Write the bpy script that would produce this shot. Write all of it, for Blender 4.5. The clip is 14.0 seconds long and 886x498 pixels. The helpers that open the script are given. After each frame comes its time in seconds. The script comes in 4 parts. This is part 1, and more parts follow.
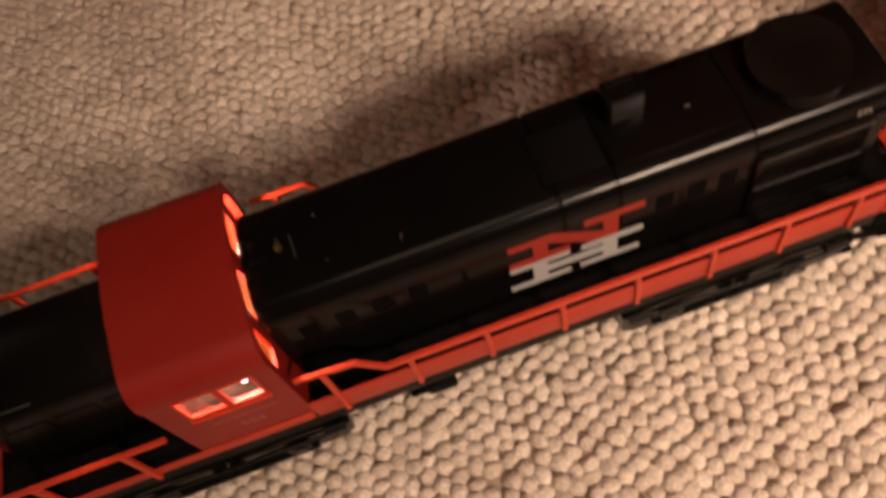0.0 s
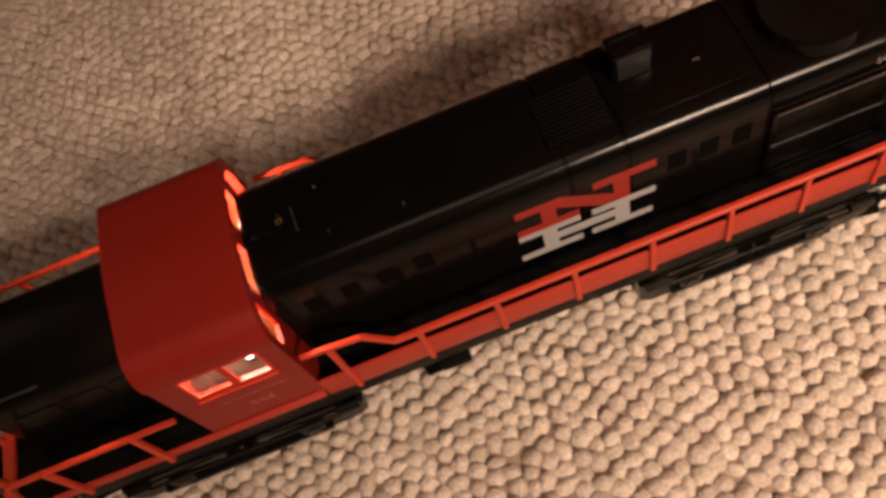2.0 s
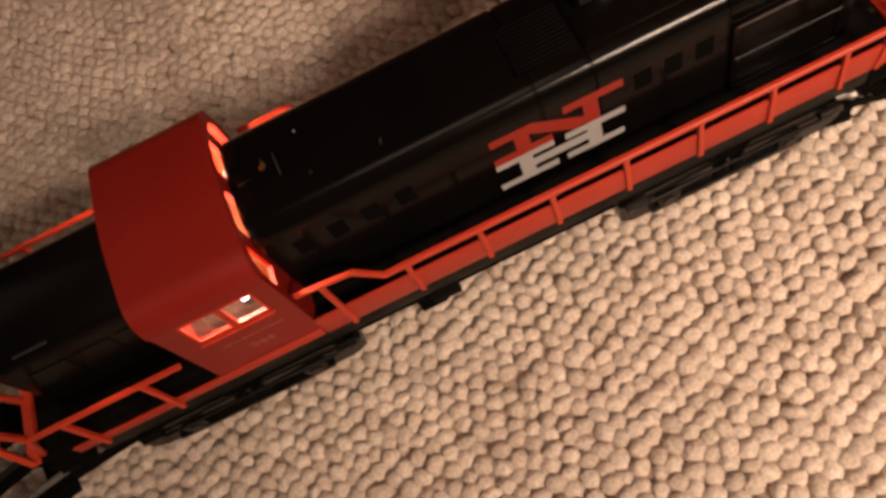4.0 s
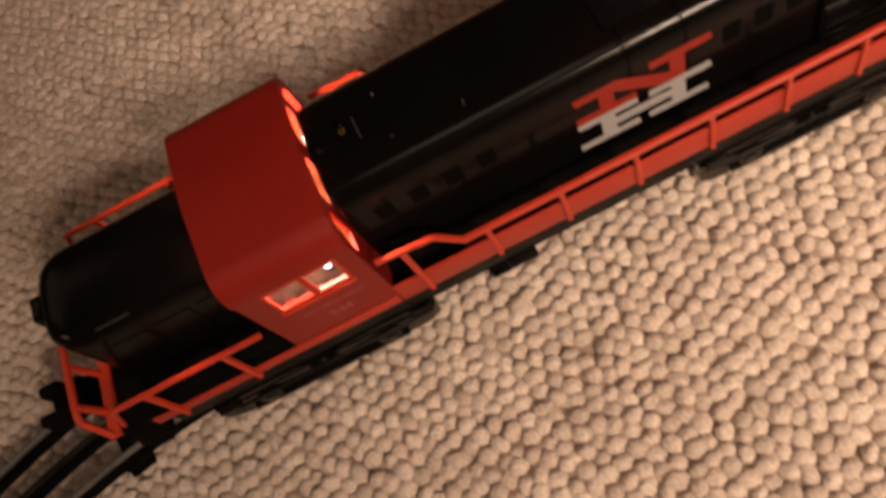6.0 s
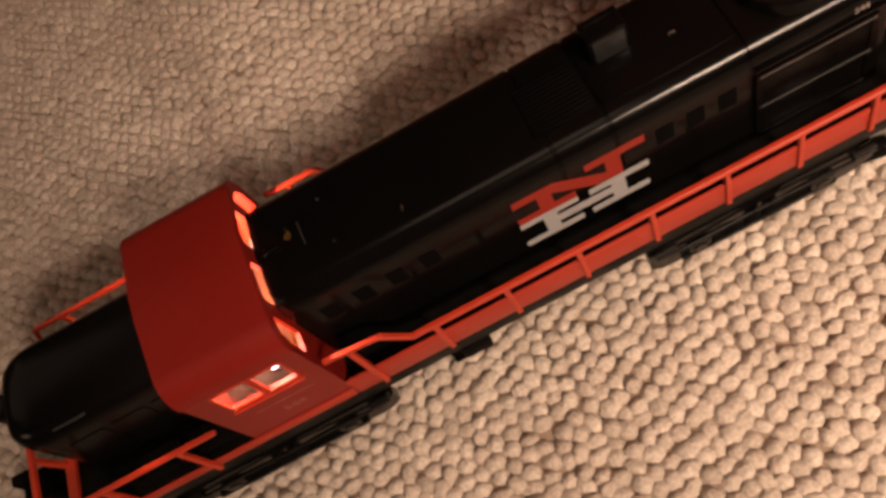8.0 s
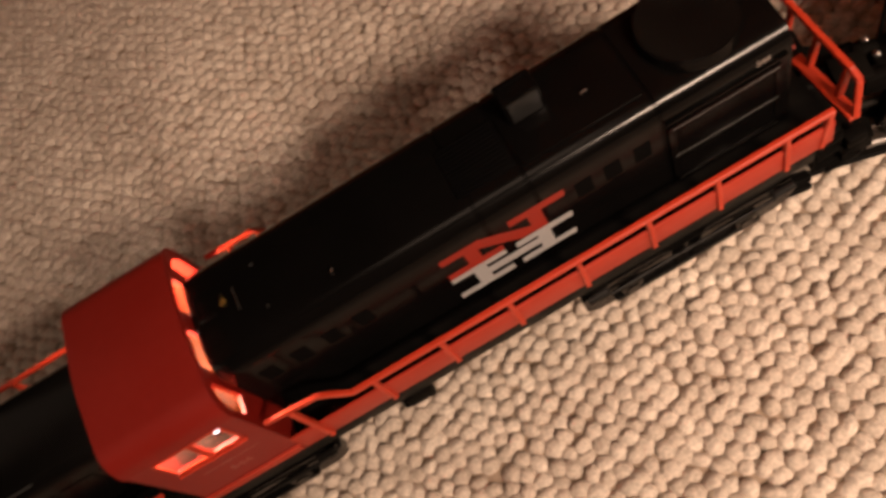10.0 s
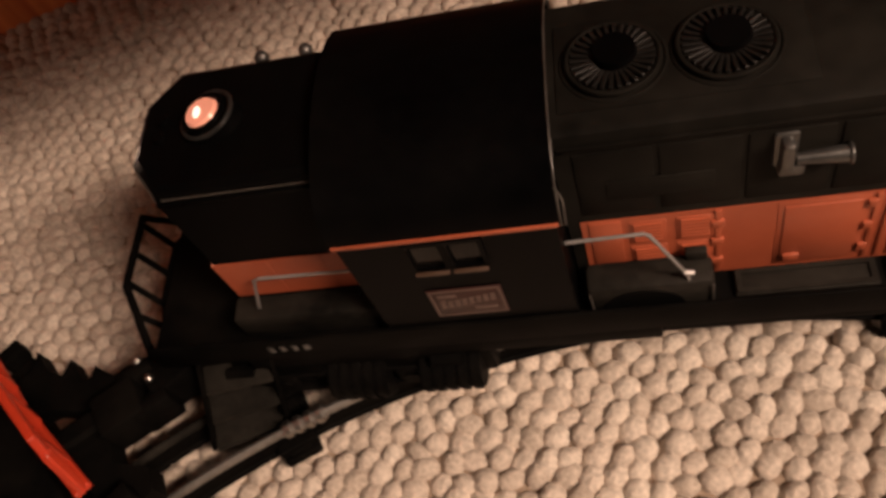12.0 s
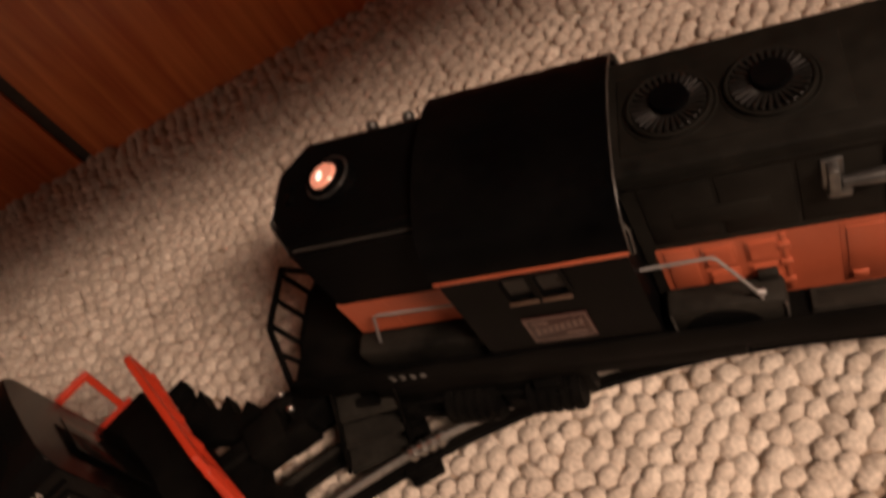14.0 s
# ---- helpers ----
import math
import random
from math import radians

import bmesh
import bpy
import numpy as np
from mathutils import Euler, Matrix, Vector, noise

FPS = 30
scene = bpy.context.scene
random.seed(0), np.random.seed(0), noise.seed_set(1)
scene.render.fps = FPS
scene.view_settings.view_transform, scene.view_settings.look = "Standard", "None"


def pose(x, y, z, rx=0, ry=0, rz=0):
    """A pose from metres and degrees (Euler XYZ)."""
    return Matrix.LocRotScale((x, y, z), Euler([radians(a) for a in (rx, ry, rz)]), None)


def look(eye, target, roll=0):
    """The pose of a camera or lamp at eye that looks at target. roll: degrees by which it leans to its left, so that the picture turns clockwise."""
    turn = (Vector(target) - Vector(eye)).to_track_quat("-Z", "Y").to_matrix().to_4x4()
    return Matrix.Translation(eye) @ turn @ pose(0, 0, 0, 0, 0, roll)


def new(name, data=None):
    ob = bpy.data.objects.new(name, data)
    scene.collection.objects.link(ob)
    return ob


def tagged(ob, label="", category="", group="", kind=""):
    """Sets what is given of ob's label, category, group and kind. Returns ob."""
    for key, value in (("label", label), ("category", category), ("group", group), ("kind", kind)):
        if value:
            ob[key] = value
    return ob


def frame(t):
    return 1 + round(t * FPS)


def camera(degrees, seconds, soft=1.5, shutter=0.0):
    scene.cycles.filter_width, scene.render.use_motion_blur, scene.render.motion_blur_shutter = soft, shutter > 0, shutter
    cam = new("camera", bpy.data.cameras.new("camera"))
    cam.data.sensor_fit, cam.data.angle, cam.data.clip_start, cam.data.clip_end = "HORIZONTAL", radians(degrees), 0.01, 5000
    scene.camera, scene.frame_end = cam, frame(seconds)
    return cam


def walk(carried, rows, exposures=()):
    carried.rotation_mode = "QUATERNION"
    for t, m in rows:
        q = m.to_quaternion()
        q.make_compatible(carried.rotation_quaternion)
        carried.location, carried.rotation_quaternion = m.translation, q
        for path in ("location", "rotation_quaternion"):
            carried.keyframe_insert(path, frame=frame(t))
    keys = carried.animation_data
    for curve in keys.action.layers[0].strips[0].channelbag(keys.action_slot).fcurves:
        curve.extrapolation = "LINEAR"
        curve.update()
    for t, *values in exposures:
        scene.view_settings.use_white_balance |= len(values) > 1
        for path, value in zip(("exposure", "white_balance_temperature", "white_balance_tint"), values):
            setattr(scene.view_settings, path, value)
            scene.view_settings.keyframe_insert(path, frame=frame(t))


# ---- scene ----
cam = camera(54.51, 14.0, soft=3.3, shutter=0.8)
PATH = [
    (0, 0.05741, -0.13329, 0.31675, 26.532, 9.161, -17.896),
    (0.5, 0.06053, -0.13849, 0.30366, 25.423, 10.174, -19.928),
    (1, 0.05811, -0.12883, 0.30949, 25.210, 10.525, -17.825),
    (1.5, 0.06629, -0.12839, 0.30577, 25.288, 10.650, -18.701),
    (2, 0.06209, -0.13934, 0.30561, 26.179, 11.970, -18.556),
    (2.5, 0.06318, -0.14079, 0.30691, 27.296, 13.117, -17.822),
    (3, 0.06231, -0.13524, 0.30494, 24.658, 13.735, -17.961),
    (3.2, 0.06733, -0.14760, 0.30522, 24.012, 13.958, -19.012),
    (5.3, 0.06154, -0.15467, 0.31393, 21.423, 13.981, -23.609),
    (5.5, 0.05955, -0.15410, 0.30840, 21.083, 14.896, -23.599),
    (6, 0.04938, -0.14713, 0.30806, 20.746, 16.215, -22.669),
    (6.5, 0.05776, -0.12558, 0.31074, 22.141, 16.714, -20.302),
    (7, 0.06344, -0.12331, 0.30965, 22.520, 17.511, -19.913),
    (7.5, 0.07838, -0.13658, 0.31564, 22.272, 17.620, -22.410),
    (7.7, 0.07843, -0.14016, 0.31248, 22.587, 17.776, -22.741),
    (9.8, 0.10543, -0.14797, 0.31406, 23.794, 19.448, -24.176),
    (9.9, 0.10357, -0.14524, 0.31727, 23.407, 18.745, -25.002),
    (10, 0.10208, -0.14216, 0.31852, 23.106, 18.182, -25.816),
    (10.3, 0.12978, -0.13936, 0.30190, 22.698, 17.888, -28.482),
    (10.5, 0.17143, -0.14293, 0.29225, 21.862, 17.379, -32.051),
    (10.6, 0.17609, -0.14029, 0.28167, 22.896, 13.733, -35.261),
    (10.8, 0.21615, -0.14600, 0.25850, 21.820, 13.667, -36.333),
    (11, 0.23275, -0.15740, 0.25223, 22.608, 11.935, -38.388),
    (11.2, 0.24653, -0.17426, 0.24553, 31.470, 12.420, -39.915),
    (11.5, 0.25571, -0.16655, 0.23304, 31.240, 13.087, -42.482),
    (12, 0.26700, -0.16387, 0.22330, 31.287, 14.517, -44.955),
    (12.5, 0.26452, -0.17026, 0.22970, 32.316, 17.738, -44.348),
    (13, 0.26315, -0.17654, 0.23503, 33.892, 20.714, -42.213),
    (13.5, 0.26491, -0.18252, 0.23628, 32.905, 22.159, -42.277),
    (14, 0.26728, -0.18648, 0.23879, 35.452, 23.819, -42.094),
]
walk(cam, [(t, pose(x, y, z, rx, ry, rz)) for t, x, y, z, rx, ry, rz in PATH],
     exposures=[(0, 0.0, 6500, 10), (10.1, 0.0, 6500, 10), (10.5, -0.27, 6500, 10), (11.0, -0.40, 6500, 10), (11.5, -0.52, 6300, 10), (14, -0.52, 6300, 10)])

from mathutils import geometry

# ---- world and light ----
world = bpy.data.worlds.new("room_air")
scene.world = world
world.use_nodes = True
world.node_tree.nodes["Background"].inputs[0].default_value = (1.0, 0.80, 0.62, 1)
world.node_tree.nodes["Background"].inputs[1].default_value = 0.012


def area_lamp(name, eye, target, wide, high, power, colour):
    data = bpy.data.lights.new(name, "AREA")
    data.shape, data.size, data.size_y, data.energy, data.color = "RECTANGLE", wide, high, power, colour
    ob = new(name, data)
    ob.matrix_world = look(eye, target)
    return ob


WARM = (1.0, 0.70, 0.515)
key = area_lamp("room_lamp", (0.52, -0.85, 0.815), (0.28, -0.17, 0.0), 0.42, 0.12, 2.12, WARM)
key.data.spread = radians(47)
key.matrix_world = key.matrix_world @ Matrix.Rotation(radians(-39), 4, "Z")
# Added fill without a known source, brightens the wood and the far-side shadow.
area_lamp("side_fill", (-1.30, -0.35, 0.85), (0.10, 0.05, 0.0), 0.40, 0.40, 1.5, WARM)
# Broad fill, made up to lift the carpet behind the hood.
area_lamp("far_fill", (-1.45, 1.0, 1.35), (0.1, 0.0, 0.0), 0.9, 0.9, 0.9, WARM)
# Overhead fill, no fixture known; it softens the hood's shadow.
area_lamp("overhead_fill", (0.1, -0.75, 2.25), (0.1, 0.05, 0.0), 0.7, 0.7, 4.6, WARM)

# ---- materials ----


def material(name, colour, rough=0.5, metal=0.0, colour2=None, scale=40.0, bump=0.0, bump_scale=400.0,
             vary=0.0, spec=0.5, emit=None, power=0.0, coat=0.0, rough2=None):
    m = bpy.data.materials.new(name)
    m.use_nodes = True
    nt = m.node_tree
    b = nt.nodes["Principled BSDF"]
    b.inputs["Base Color"].default_value = (*colour, 1)
    b.inputs["Roughness"].default_value = rough
    b.inputs["Metallic"].default_value = metal
    b.inputs["Specular IOR Level"].default_value = spec
    b.inputs["Coat Weight"].default_value = coat
    tc = nt.nodes.new("ShaderNodeTexCoord")
    if colour2:
        n = nt.nodes.new("ShaderNodeTexNoise")
        n.inputs["Scale"].default_value, n.inputs["Detail"].default_value = scale, 6
        nt.links.new(tc.outputs["Object"], n.inputs["Vector"])
        n2 = nt.nodes.new("ShaderNodeTexNoise")
        n2.inputs["Scale"].default_value, n2.inputs["Detail"].default_value = scale * 9, 3
        nt.links.new(tc.outputs["Object"], n2.inputs["Vector"])
        add = nt.nodes.new("ShaderNodeMath")
        add.operation = "MULTIPLY_ADD"
        add.inputs[1].default_value = 0.35
        nt.links.new(n2.outputs[0], add.inputs[0])
        nt.links.new(n.outputs[0], add.inputs[2])
        ramp = nt.nodes.new("ShaderNodeValToRGB")
        ramp.color_ramp.elements[0].position, ramp.color_ramp.elements[1].position = 0.45, 0.9
        ramp.color_ramp.elements[0].color = (*colour, 1)
        ramp.color_ramp.elements[1].color = (*colour2, 1)
        nt.links.new(add.outputs[0], ramp.inputs[0])
        nt.links.new(ramp.outputs[0], b.inputs["Base Color"])
        if rough2 is not None:
            mr = nt.nodes.new("ShaderNodeMapRange")
            mr.inputs[1].default_value, mr.inputs[2].default_value = 0.4, 0.95
            mr.inputs[3].default_value, mr.inputs[4].default_value = rough, rough2
            nt.links.new(add.outputs[0], mr.inputs[0])
            nt.links.new(mr.outputs[0], b.inputs["Roughness"])
    if bump:
        nb = nt.nodes.new("ShaderNodeTexNoise")
        nb.inputs["Scale"].default_value, nb.inputs["Detail"].default_value = bump_scale, 4
        nt.links.new(tc.outputs["Object"], nb.inputs["Vector"])
        bp = nt.nodes.new("ShaderNodeBump")
        bp.inputs["Strength"].default_value, bp.inputs["Distance"].default_value = bump, 0.0005
        nt.links.new(nb.outputs[0], bp.inputs["Height"])
        nt.links.new(bp.outputs[0], b.inputs["Normal"])
    if emit:
        b.inputs["Emission Color"].default_value = (*emit, 1)
        b.inputs["Emission Strength"].default_value = power
    return m


BLACK = material("black_plastic", (0.0022, 0.0020, 0.0019), 0.15, colour2=(0.0036, 0.0032, 0.003), scale=30, rough2=0.20, spec=0.13, bump=0.03, bump_scale=900)
HOODMAT = material("black_painted_body", (0.0010, 0.0010, 0.0012), 0.30, colour2=(0.0028, 0.0026, 0.0025), scale=34, rough2=0.50, spec=0.035, bump=0.06, bump_scale=1200)
# Dusty paint, its tone raised to hold the smoke haze over the hood.
DUSTYHAZE = material("dusty_hazed_body", (0.0040, 0.0039, 0.0034), 0.42, colour2=(0.0155, 0.0140, 0.0115), scale=26, rough2=0.6, spec=0.05, bump=0.06, bump_scale=1200)
MATT = material("black_frame", (0.0014, 0.0014, 0.0014), 0.55, spec=0.03, colour2=(0.0055, 0.0049, 0.0042), scale=60, bump=0.1)
DUSTY = material("dusty_black", (0.005, 0.0048, 0.0043), 0.5, spec=0.05, colour2=(0.024, 0.0215, 0.018), scale=55, bump=0.1)
TRUCKBLACK = material("moulded_black", (0.0022, 0.0021, 0.002), 0.26, spec=0.35, colour2=(0.007, 0.0063, 0.0055), scale=70, bump=0.15)
# Flat black that stands for the shade inside openings.
DARK = material("recess_shade", (0.002, 0.002, 0.002), 0.7, spec=0.05)
RED = material("red_plastic", (0.20, 0.009, 0.005), 0.36, spec=0.32, colour2=(0.23, 0.014, 0.009), scale=30, rough2=0.46, bump=0.04, bump_scale=1100)
REDSILL = material("dull_red_sill", (0.34, 0.026, 0.011), 0.45, colour2=(0.39, 0.031, 0.013), scale=40, bump=0.05)
REDRAIL = material("red_orange_plastic", (0.43, 0.034, 0.012), 0.40, colour2=(0.49, 0.042, 0.015), scale=40, bump=0.05)
WHITE = material("white_decal", (0.37, 0.365, 0.365), 0.45, colour2=(0.33, 0.325, 0.325), scale=200)
REDDECAL = material("red_decal", (0.25, 0.019, 0.010), 0.45, colour2=(0.29, 0.023, 0.012), scale=200)
ORANGE = material("orange_paint", (0.34, 0.074, 0.032), 0.42, colour2=(0.40, 0.094, 0.042), scale=60, bump=0.06, bump_scale=800)
STEEL = material("bare_steel", (0.55, 0.53, 0.50), 0.3, 1.0, colour2=(0.42, 0.40, 0.38), scale=90)
RAIL = material("tinplate_rail", (0.46, 0.445, 0.42), 0.24, 0.85, colour2=(0.17, 0.16, 0.145), scale=60, rough2=0.5)
BRASS = material("brass_lens", (0.80, 0.66, 0.24), 0.2, 1.0)
GREYPAINT = material("grey_metal", (0.17, 0.168, 0.16), 0.38, 0.8, colour2=(0.09, 0.088, 0.085), scale=120)
GPBLADE = material("worn_blade", (0.0045, 0.0042, 0.004), 0.45, spec=0.2, colour2=(0.010, 0.0092, 0.008), scale=200)
# Pale wear; on the roof edges this colour also holds the highlight.
WORNGLINT = material("worn_edge_glint", (0.025, 0.023, 0.02), 0.4, colour2=(0.07, 0.063, 0.056), scale=150)
ARMREST = material("arm_rest_paint", (0.06, 0.034, 0.021), 0.5)
WIRE = material("handrail_wire", (0.34, 0.33, 0.33), 0.3, 0.45, colour2=(0.22, 0.21, 0.20), scale=120)
TRIM = material("bright_trim", (0.16, 0.155, 0.15), 0.35, 0.5, colour2=(0.08, 0.075, 0.07), scale=150)
SLATBLACK = material("satin_black_slat", (0.0012, 0.0012, 0.0013), 0.3, spec=0.035, colour2=(0.0022, 0.0021, 0.002), scale=120)
STACKTOP = material("scuffed_grey", (0.013, 0.013, 0.013), 0.3, colour2=(0.026, 0.026, 0.025), scale=200)
SIGNRED = material("sign_maroon", (0.020, 0.0045, 0.0035), 0.5, colour2=(0.032, 0.007, 0.005), scale=150)
SIGNPALE = material("sign_pale_ink", (0.13, 0.085, 0.07), 0.55, colour2=(0.09, 0.055, 0.045), scale=400)
DIMINK = material("dim_ink", (0.14, 0.13, 0.12), 0.5, colour2=(0.07, 0.065, 0.06), scale=500)
FAINTINK = material("faint_ink", (0.34, 0.12, 0.10), 0.5, colour2=(0.24, 0.06, 0.05), scale=600)
PALEINK = material("pale_ink", (0.32, 0.27, 0.24), 0.5, colour2=(0.20, 0.17, 0.15), scale=500)


def cloudy_pane(name, colour, cloud):
    """Clear plastic that scatters a little of the light behind it."""
    m = bpy.data.materials.new(name)
    m.use_nodes = True
    nt = m.node_tree
    clear = nt.nodes.new("ShaderNodeBsdfTransparent")
    milk = nt.nodes.new("ShaderNodeBsdfTranslucent")
    milk.inputs[0].default_value = (*colour, 1)
    tc = nt.nodes.new("ShaderNodeTexCoord")
    n = nt.nodes.new("ShaderNodeTexNoise")
    n.inputs["Scale"].default_value = 160
    nt.links.new(tc.outputs["Object"], n.inputs["Vector"])
    mr = nt.nodes.new("ShaderNodeMapRange")
    mr.inputs[1].default_value, mr.inputs[2].default_value = 0.3, 0.7
    mr.inputs[3].default_value, mr.inputs[4].default_value = cloud * 0.6, cloud * 1.4
    nt.links.new(n.outputs[0], mr.inputs[0])
    mix = nt.nodes.new("ShaderNodeMixShader")
    nt.links.new(mr.outputs[0], mix.inputs[0])
    nt.links.new(clear.outputs[0], mix.inputs[1])
    nt.links.new(milk.outputs[0], mix.inputs[2])
    nt.links.new(mix.outputs[0], nt.nodes["Material Output"].inputs["Surface"])
    return m


PANE_SIDE = cloudy_pane("cloudy_side_pane", (1.0, 0.50, 0.38), 0.008)
PANE_END = cloudy_pane("cloudy_end_pane", (1.0, 0.20, 0.06), 0.016)
BULB = material("bulb_glow", (1, 1, 1), 0.3, emit=(1.0, 0.90, 0.86), power=14.0)
GUIDE = material("light_guide_tip", (1, 1, 1), 0.3, emit=(0.80, 0.86, 1.0), power=3.5)
DARKGLASS = material("dark_glass", (0.004, 0.004, 0.004), 0.06, colour2=(0.008, 0.007, 0.006), scale=90, rough2=0.2, spec=0.15)
LENS = material("headlamp_glow", (0.8, 0.36, 0.26), 0.15, emit=(1.0, 0.36, 0.22), power=0.45)
LENSCORE = material("headlamp_core", (1, 0.9, 0.8), 0.2, emit=(1.0, 0.80, 0.66), power=1.5)

# ---- mesh helpers: millimetres in, metres out ----
MM = 0.001


def empty(name, m, label, category, group=""):
    ob = new(name)
    ob.empty_display_size = 0.02
    ob.matrix_world = m
    return tagged(ob, label, category, group)


def mesh_of(name, bm, mat, smooth=None):
    bmesh.ops.recalc_face_normals(bm, faces=bm.faces)
    bmesh.ops.scale(bm, vec=(MM, MM, MM), verts=bm.verts)
    me = bpy.data.meshes.new(name)
    bm.to_mesh(me)
    bm.free()
    me.materials.append(mat)
    if smooth:
        for p in me.polygons:
            p.use_smooth = True
        me.set_sharp_from_angle(angle=radians(smooth))
    return me


def part(name, bm, mat, parent, label="", smooth=28):
    ob = new(name, mesh_of(name, bm, mat, smooth))
    ob.parent = parent
    return tagged(ob, label)


def share(name, mesh, parent, m=None):
    ob = new(name, mesh)
    ob.parent = parent
    if m is not None:
        ob.matrix_basis = m
    return ob


def at(x, y, z, rz=0.0, ry=0.0, rx=0.0):
    return pose(x * MM, y * MM, z * MM, rx, ry, rz)


def box(x0, x1, y0, y1, z0, z1, r=0.0, bm=None, seg=2):
    own = bmesh.new()
    bmesh.ops.create_cube(own, size=1)
    for v in own.verts:
        v.co = Vector(((x0 + x1) / 2 + v.co.x * (x1 - x0), (y0 + y1) / 2 + v.co.y * (y1 - y0), (z0 + z1) / 2 + v.co.z * (z1 - z0)))
    if r:
        bmesh.ops.bevel(own, geom=own.edges[:], offset=r, segments=seg, affect="EDGES", profile=0.5)
    return join(bm, own)


def join(bm, own):
    if bm is None:
        return own
    me = bpy.data.meshes.new("tmp")
    own.to_mesh(me)
    own.free()
    bm.from_mesh(me)
    bpy.data.meshes.remove(me)
    return bm


def prism(profile, x0, x1, bm=None, r=0.0):
    """A closed (y, z) profile drawn along x, its two ends eased by r."""
    own = bmesh.new()
    n = len(profile)
    cy = sum(p[0] for p in profile) / n
    cz = sum(p[1] for p in profile) / n
    rings = [(x0, 1), (x1, 1)] if not r else [(x0, 0), (x0 + r, 1), (x1 - r, 1), (x1, 0)]
    loops = []
    for x, k in rings:
        loop = []
        for y, z in profile:
            d = Vector((y - cy, z - cz))
            s = r * (1 - k)
            d = d - Vector((math.copysign(min(s, abs(d.x)), d.x), math.copysign(min(s, abs(d.y)), d.y)))
            loop.append(own.verts.new((x, cy + d.x, cz + d.y)))
        loops.append(loop)
    for a, b in zip(loops, loops[1:]):
        for i in range(n):
            own.faces.new((a[i], a[(i + 1) % n], b[(i + 1) % n], b[i]))
    own.faces.new(loops[0])
    own.faces.new(loops[-1])
    return join(bm, own)


def arc(cy, cz, r, a0, a1, n):
    return [(cy + r * math.cos(radians(a0 + (a1 - a0) * i / n)), cz + r * math.sin(radians(a0 + (a1 - a0) * i / n))) for i in range(n + 1)]


def tube(points, r, bm=None, n=8, closed=False):
    """A round bar along points."""
    own = bmesh.new()
    pts = [Vector(p) for p in points]
    rings = []
    for i, p in enumerate(pts):
        a = pts[i - 1] if i else (pts[-1] if closed else p)
        b = pts[i + 1] if i + 1 < len(pts) else (pts[0] if closed else p)
        d = (b - a).normalized()
        s = d.cross(Vector((0, 0, 1)))
        if s.length < 0.05:
            s = d.cross(Vector((0, 1, 0)))
        s.normalize()
        w = d.cross(s)
        rings.append([own.verts.new(p + r * (math.cos(math.tau * k / n) * s + math.sin(math.tau * k / n) * w)) for k in range(n)])
    pairs = list(zip(rings, rings[1:])) + ([(rings[-1], rings[0])] if closed else [])
    for a, b in pairs:
        for k in range(n):
            own.faces.new((a[k], a[(k + 1) % n], b[(k + 1) % n], b[k]))
    if not closed:
        own.faces.new(rings[0])
        own.faces.new(rings[-1])
    return join(bm, own)


def bar(p, q, w, h, bm=None):
    """A flat bar from p to q, w wide across (level), h the other way."""
    own = bmesh.new()
    p, q = Vector(p), Vector(q)
    d = (q - p).normalized()
    s = d.cross(Vector((0, 0, 1)))
    if s.length < 0.05:
        s = Vector((1, 0, 0))
    s.normalize()
    u = s.cross(d)
    c = [[own.verts.new(e + s * a * w / 2 + u * b * h / 2) for a, b in ((-1, -1), (1, -1), (1, 1), (-1, 1))] for e in (p, q)]
    for i in range(4):
        own.faces.new((c[0][i], c[0][(i + 1) % 4], c[1][(i + 1) % 4], c[1][i]))
    own.faces.new(c[0])
    own.faces.new(c[1])
    bmesh.ops.bevel(own, geom=own.edges[:], offset=min(w, h) * 0.18, segments=1, affect="EDGES")
    return join(bm, own)


def disc(x, y, z, r, h, bm=None, n=32, r2=None, m=None):
    own = bmesh.new()
    bmesh.ops.create_cone(own, cap_ends=True, segments=n, radius1=r, radius2=r if r2 is None else r2, depth=h)
    if m is not None:
        bmesh.ops.transform(own, matrix=m, verts=own.verts)
    bmesh.ops.translate(own, vec=(x, y, z), verts=own.verts)
    return join(bm, own)


def ring(x, y, z, r, t, bm=None, n=40, k=8, m=None):
    own = bmesh.new()
    rows = [[own.verts.new(((r + t * math.cos(math.tau * j / k)) * math.cos(math.tau * i / n), (r + t * math.cos(math.tau * j / k)) * math.sin(math.tau * i / n), t * math.sin(math.tau * j / k))) for j in range(k)] for i in range(n)]
    for i in range(n):
        for j in range(k):
            own.faces.new((rows[i][j], rows[(i + 1) % n][j], rows[(i + 1) % n][(j + 1) % k], rows[i][(j + 1) % k]))
    if m is not None:
        bmesh.ops.transform(own, matrix=m, verts=own.verts)
    bmesh.ops.translate(own, vec=(x, y, z), verts=own.verts)
    return join(bm, own)


def plate(loops, t, place, bm=None):
    """A flat plate with holes: loops of (a, b), the first the outline; place(a, b, c) lays a point, c from 0 to t."""
    own = bmesh.new()
    flat = [p for loop in loops for p in loop]
    tris = geometry.tessellate_polygon([[Vector((a, b, 0)) for a, b in loop] for loop in loops])
    low = [own.verts.new(place(a, b, 0.0)) for a, b in flat]
    high = [own.verts.new(place(a, b, t)) for a, b in flat]
    for a, b, c in tris:
        if len({a, b, c}) == 3:
            own.faces.new((low[a], low[b], low[c]))
            own.faces.new((high[c], high[b], high[a]))
    k = 0
    for loop in loops:
        n = len(loop)
        for i in range(n):
            j = (i + 1) % n
            own.faces.new((low[k + i], low[k + j], high[k + j], high[k + i]))
        k += n
    return join(bm, own)


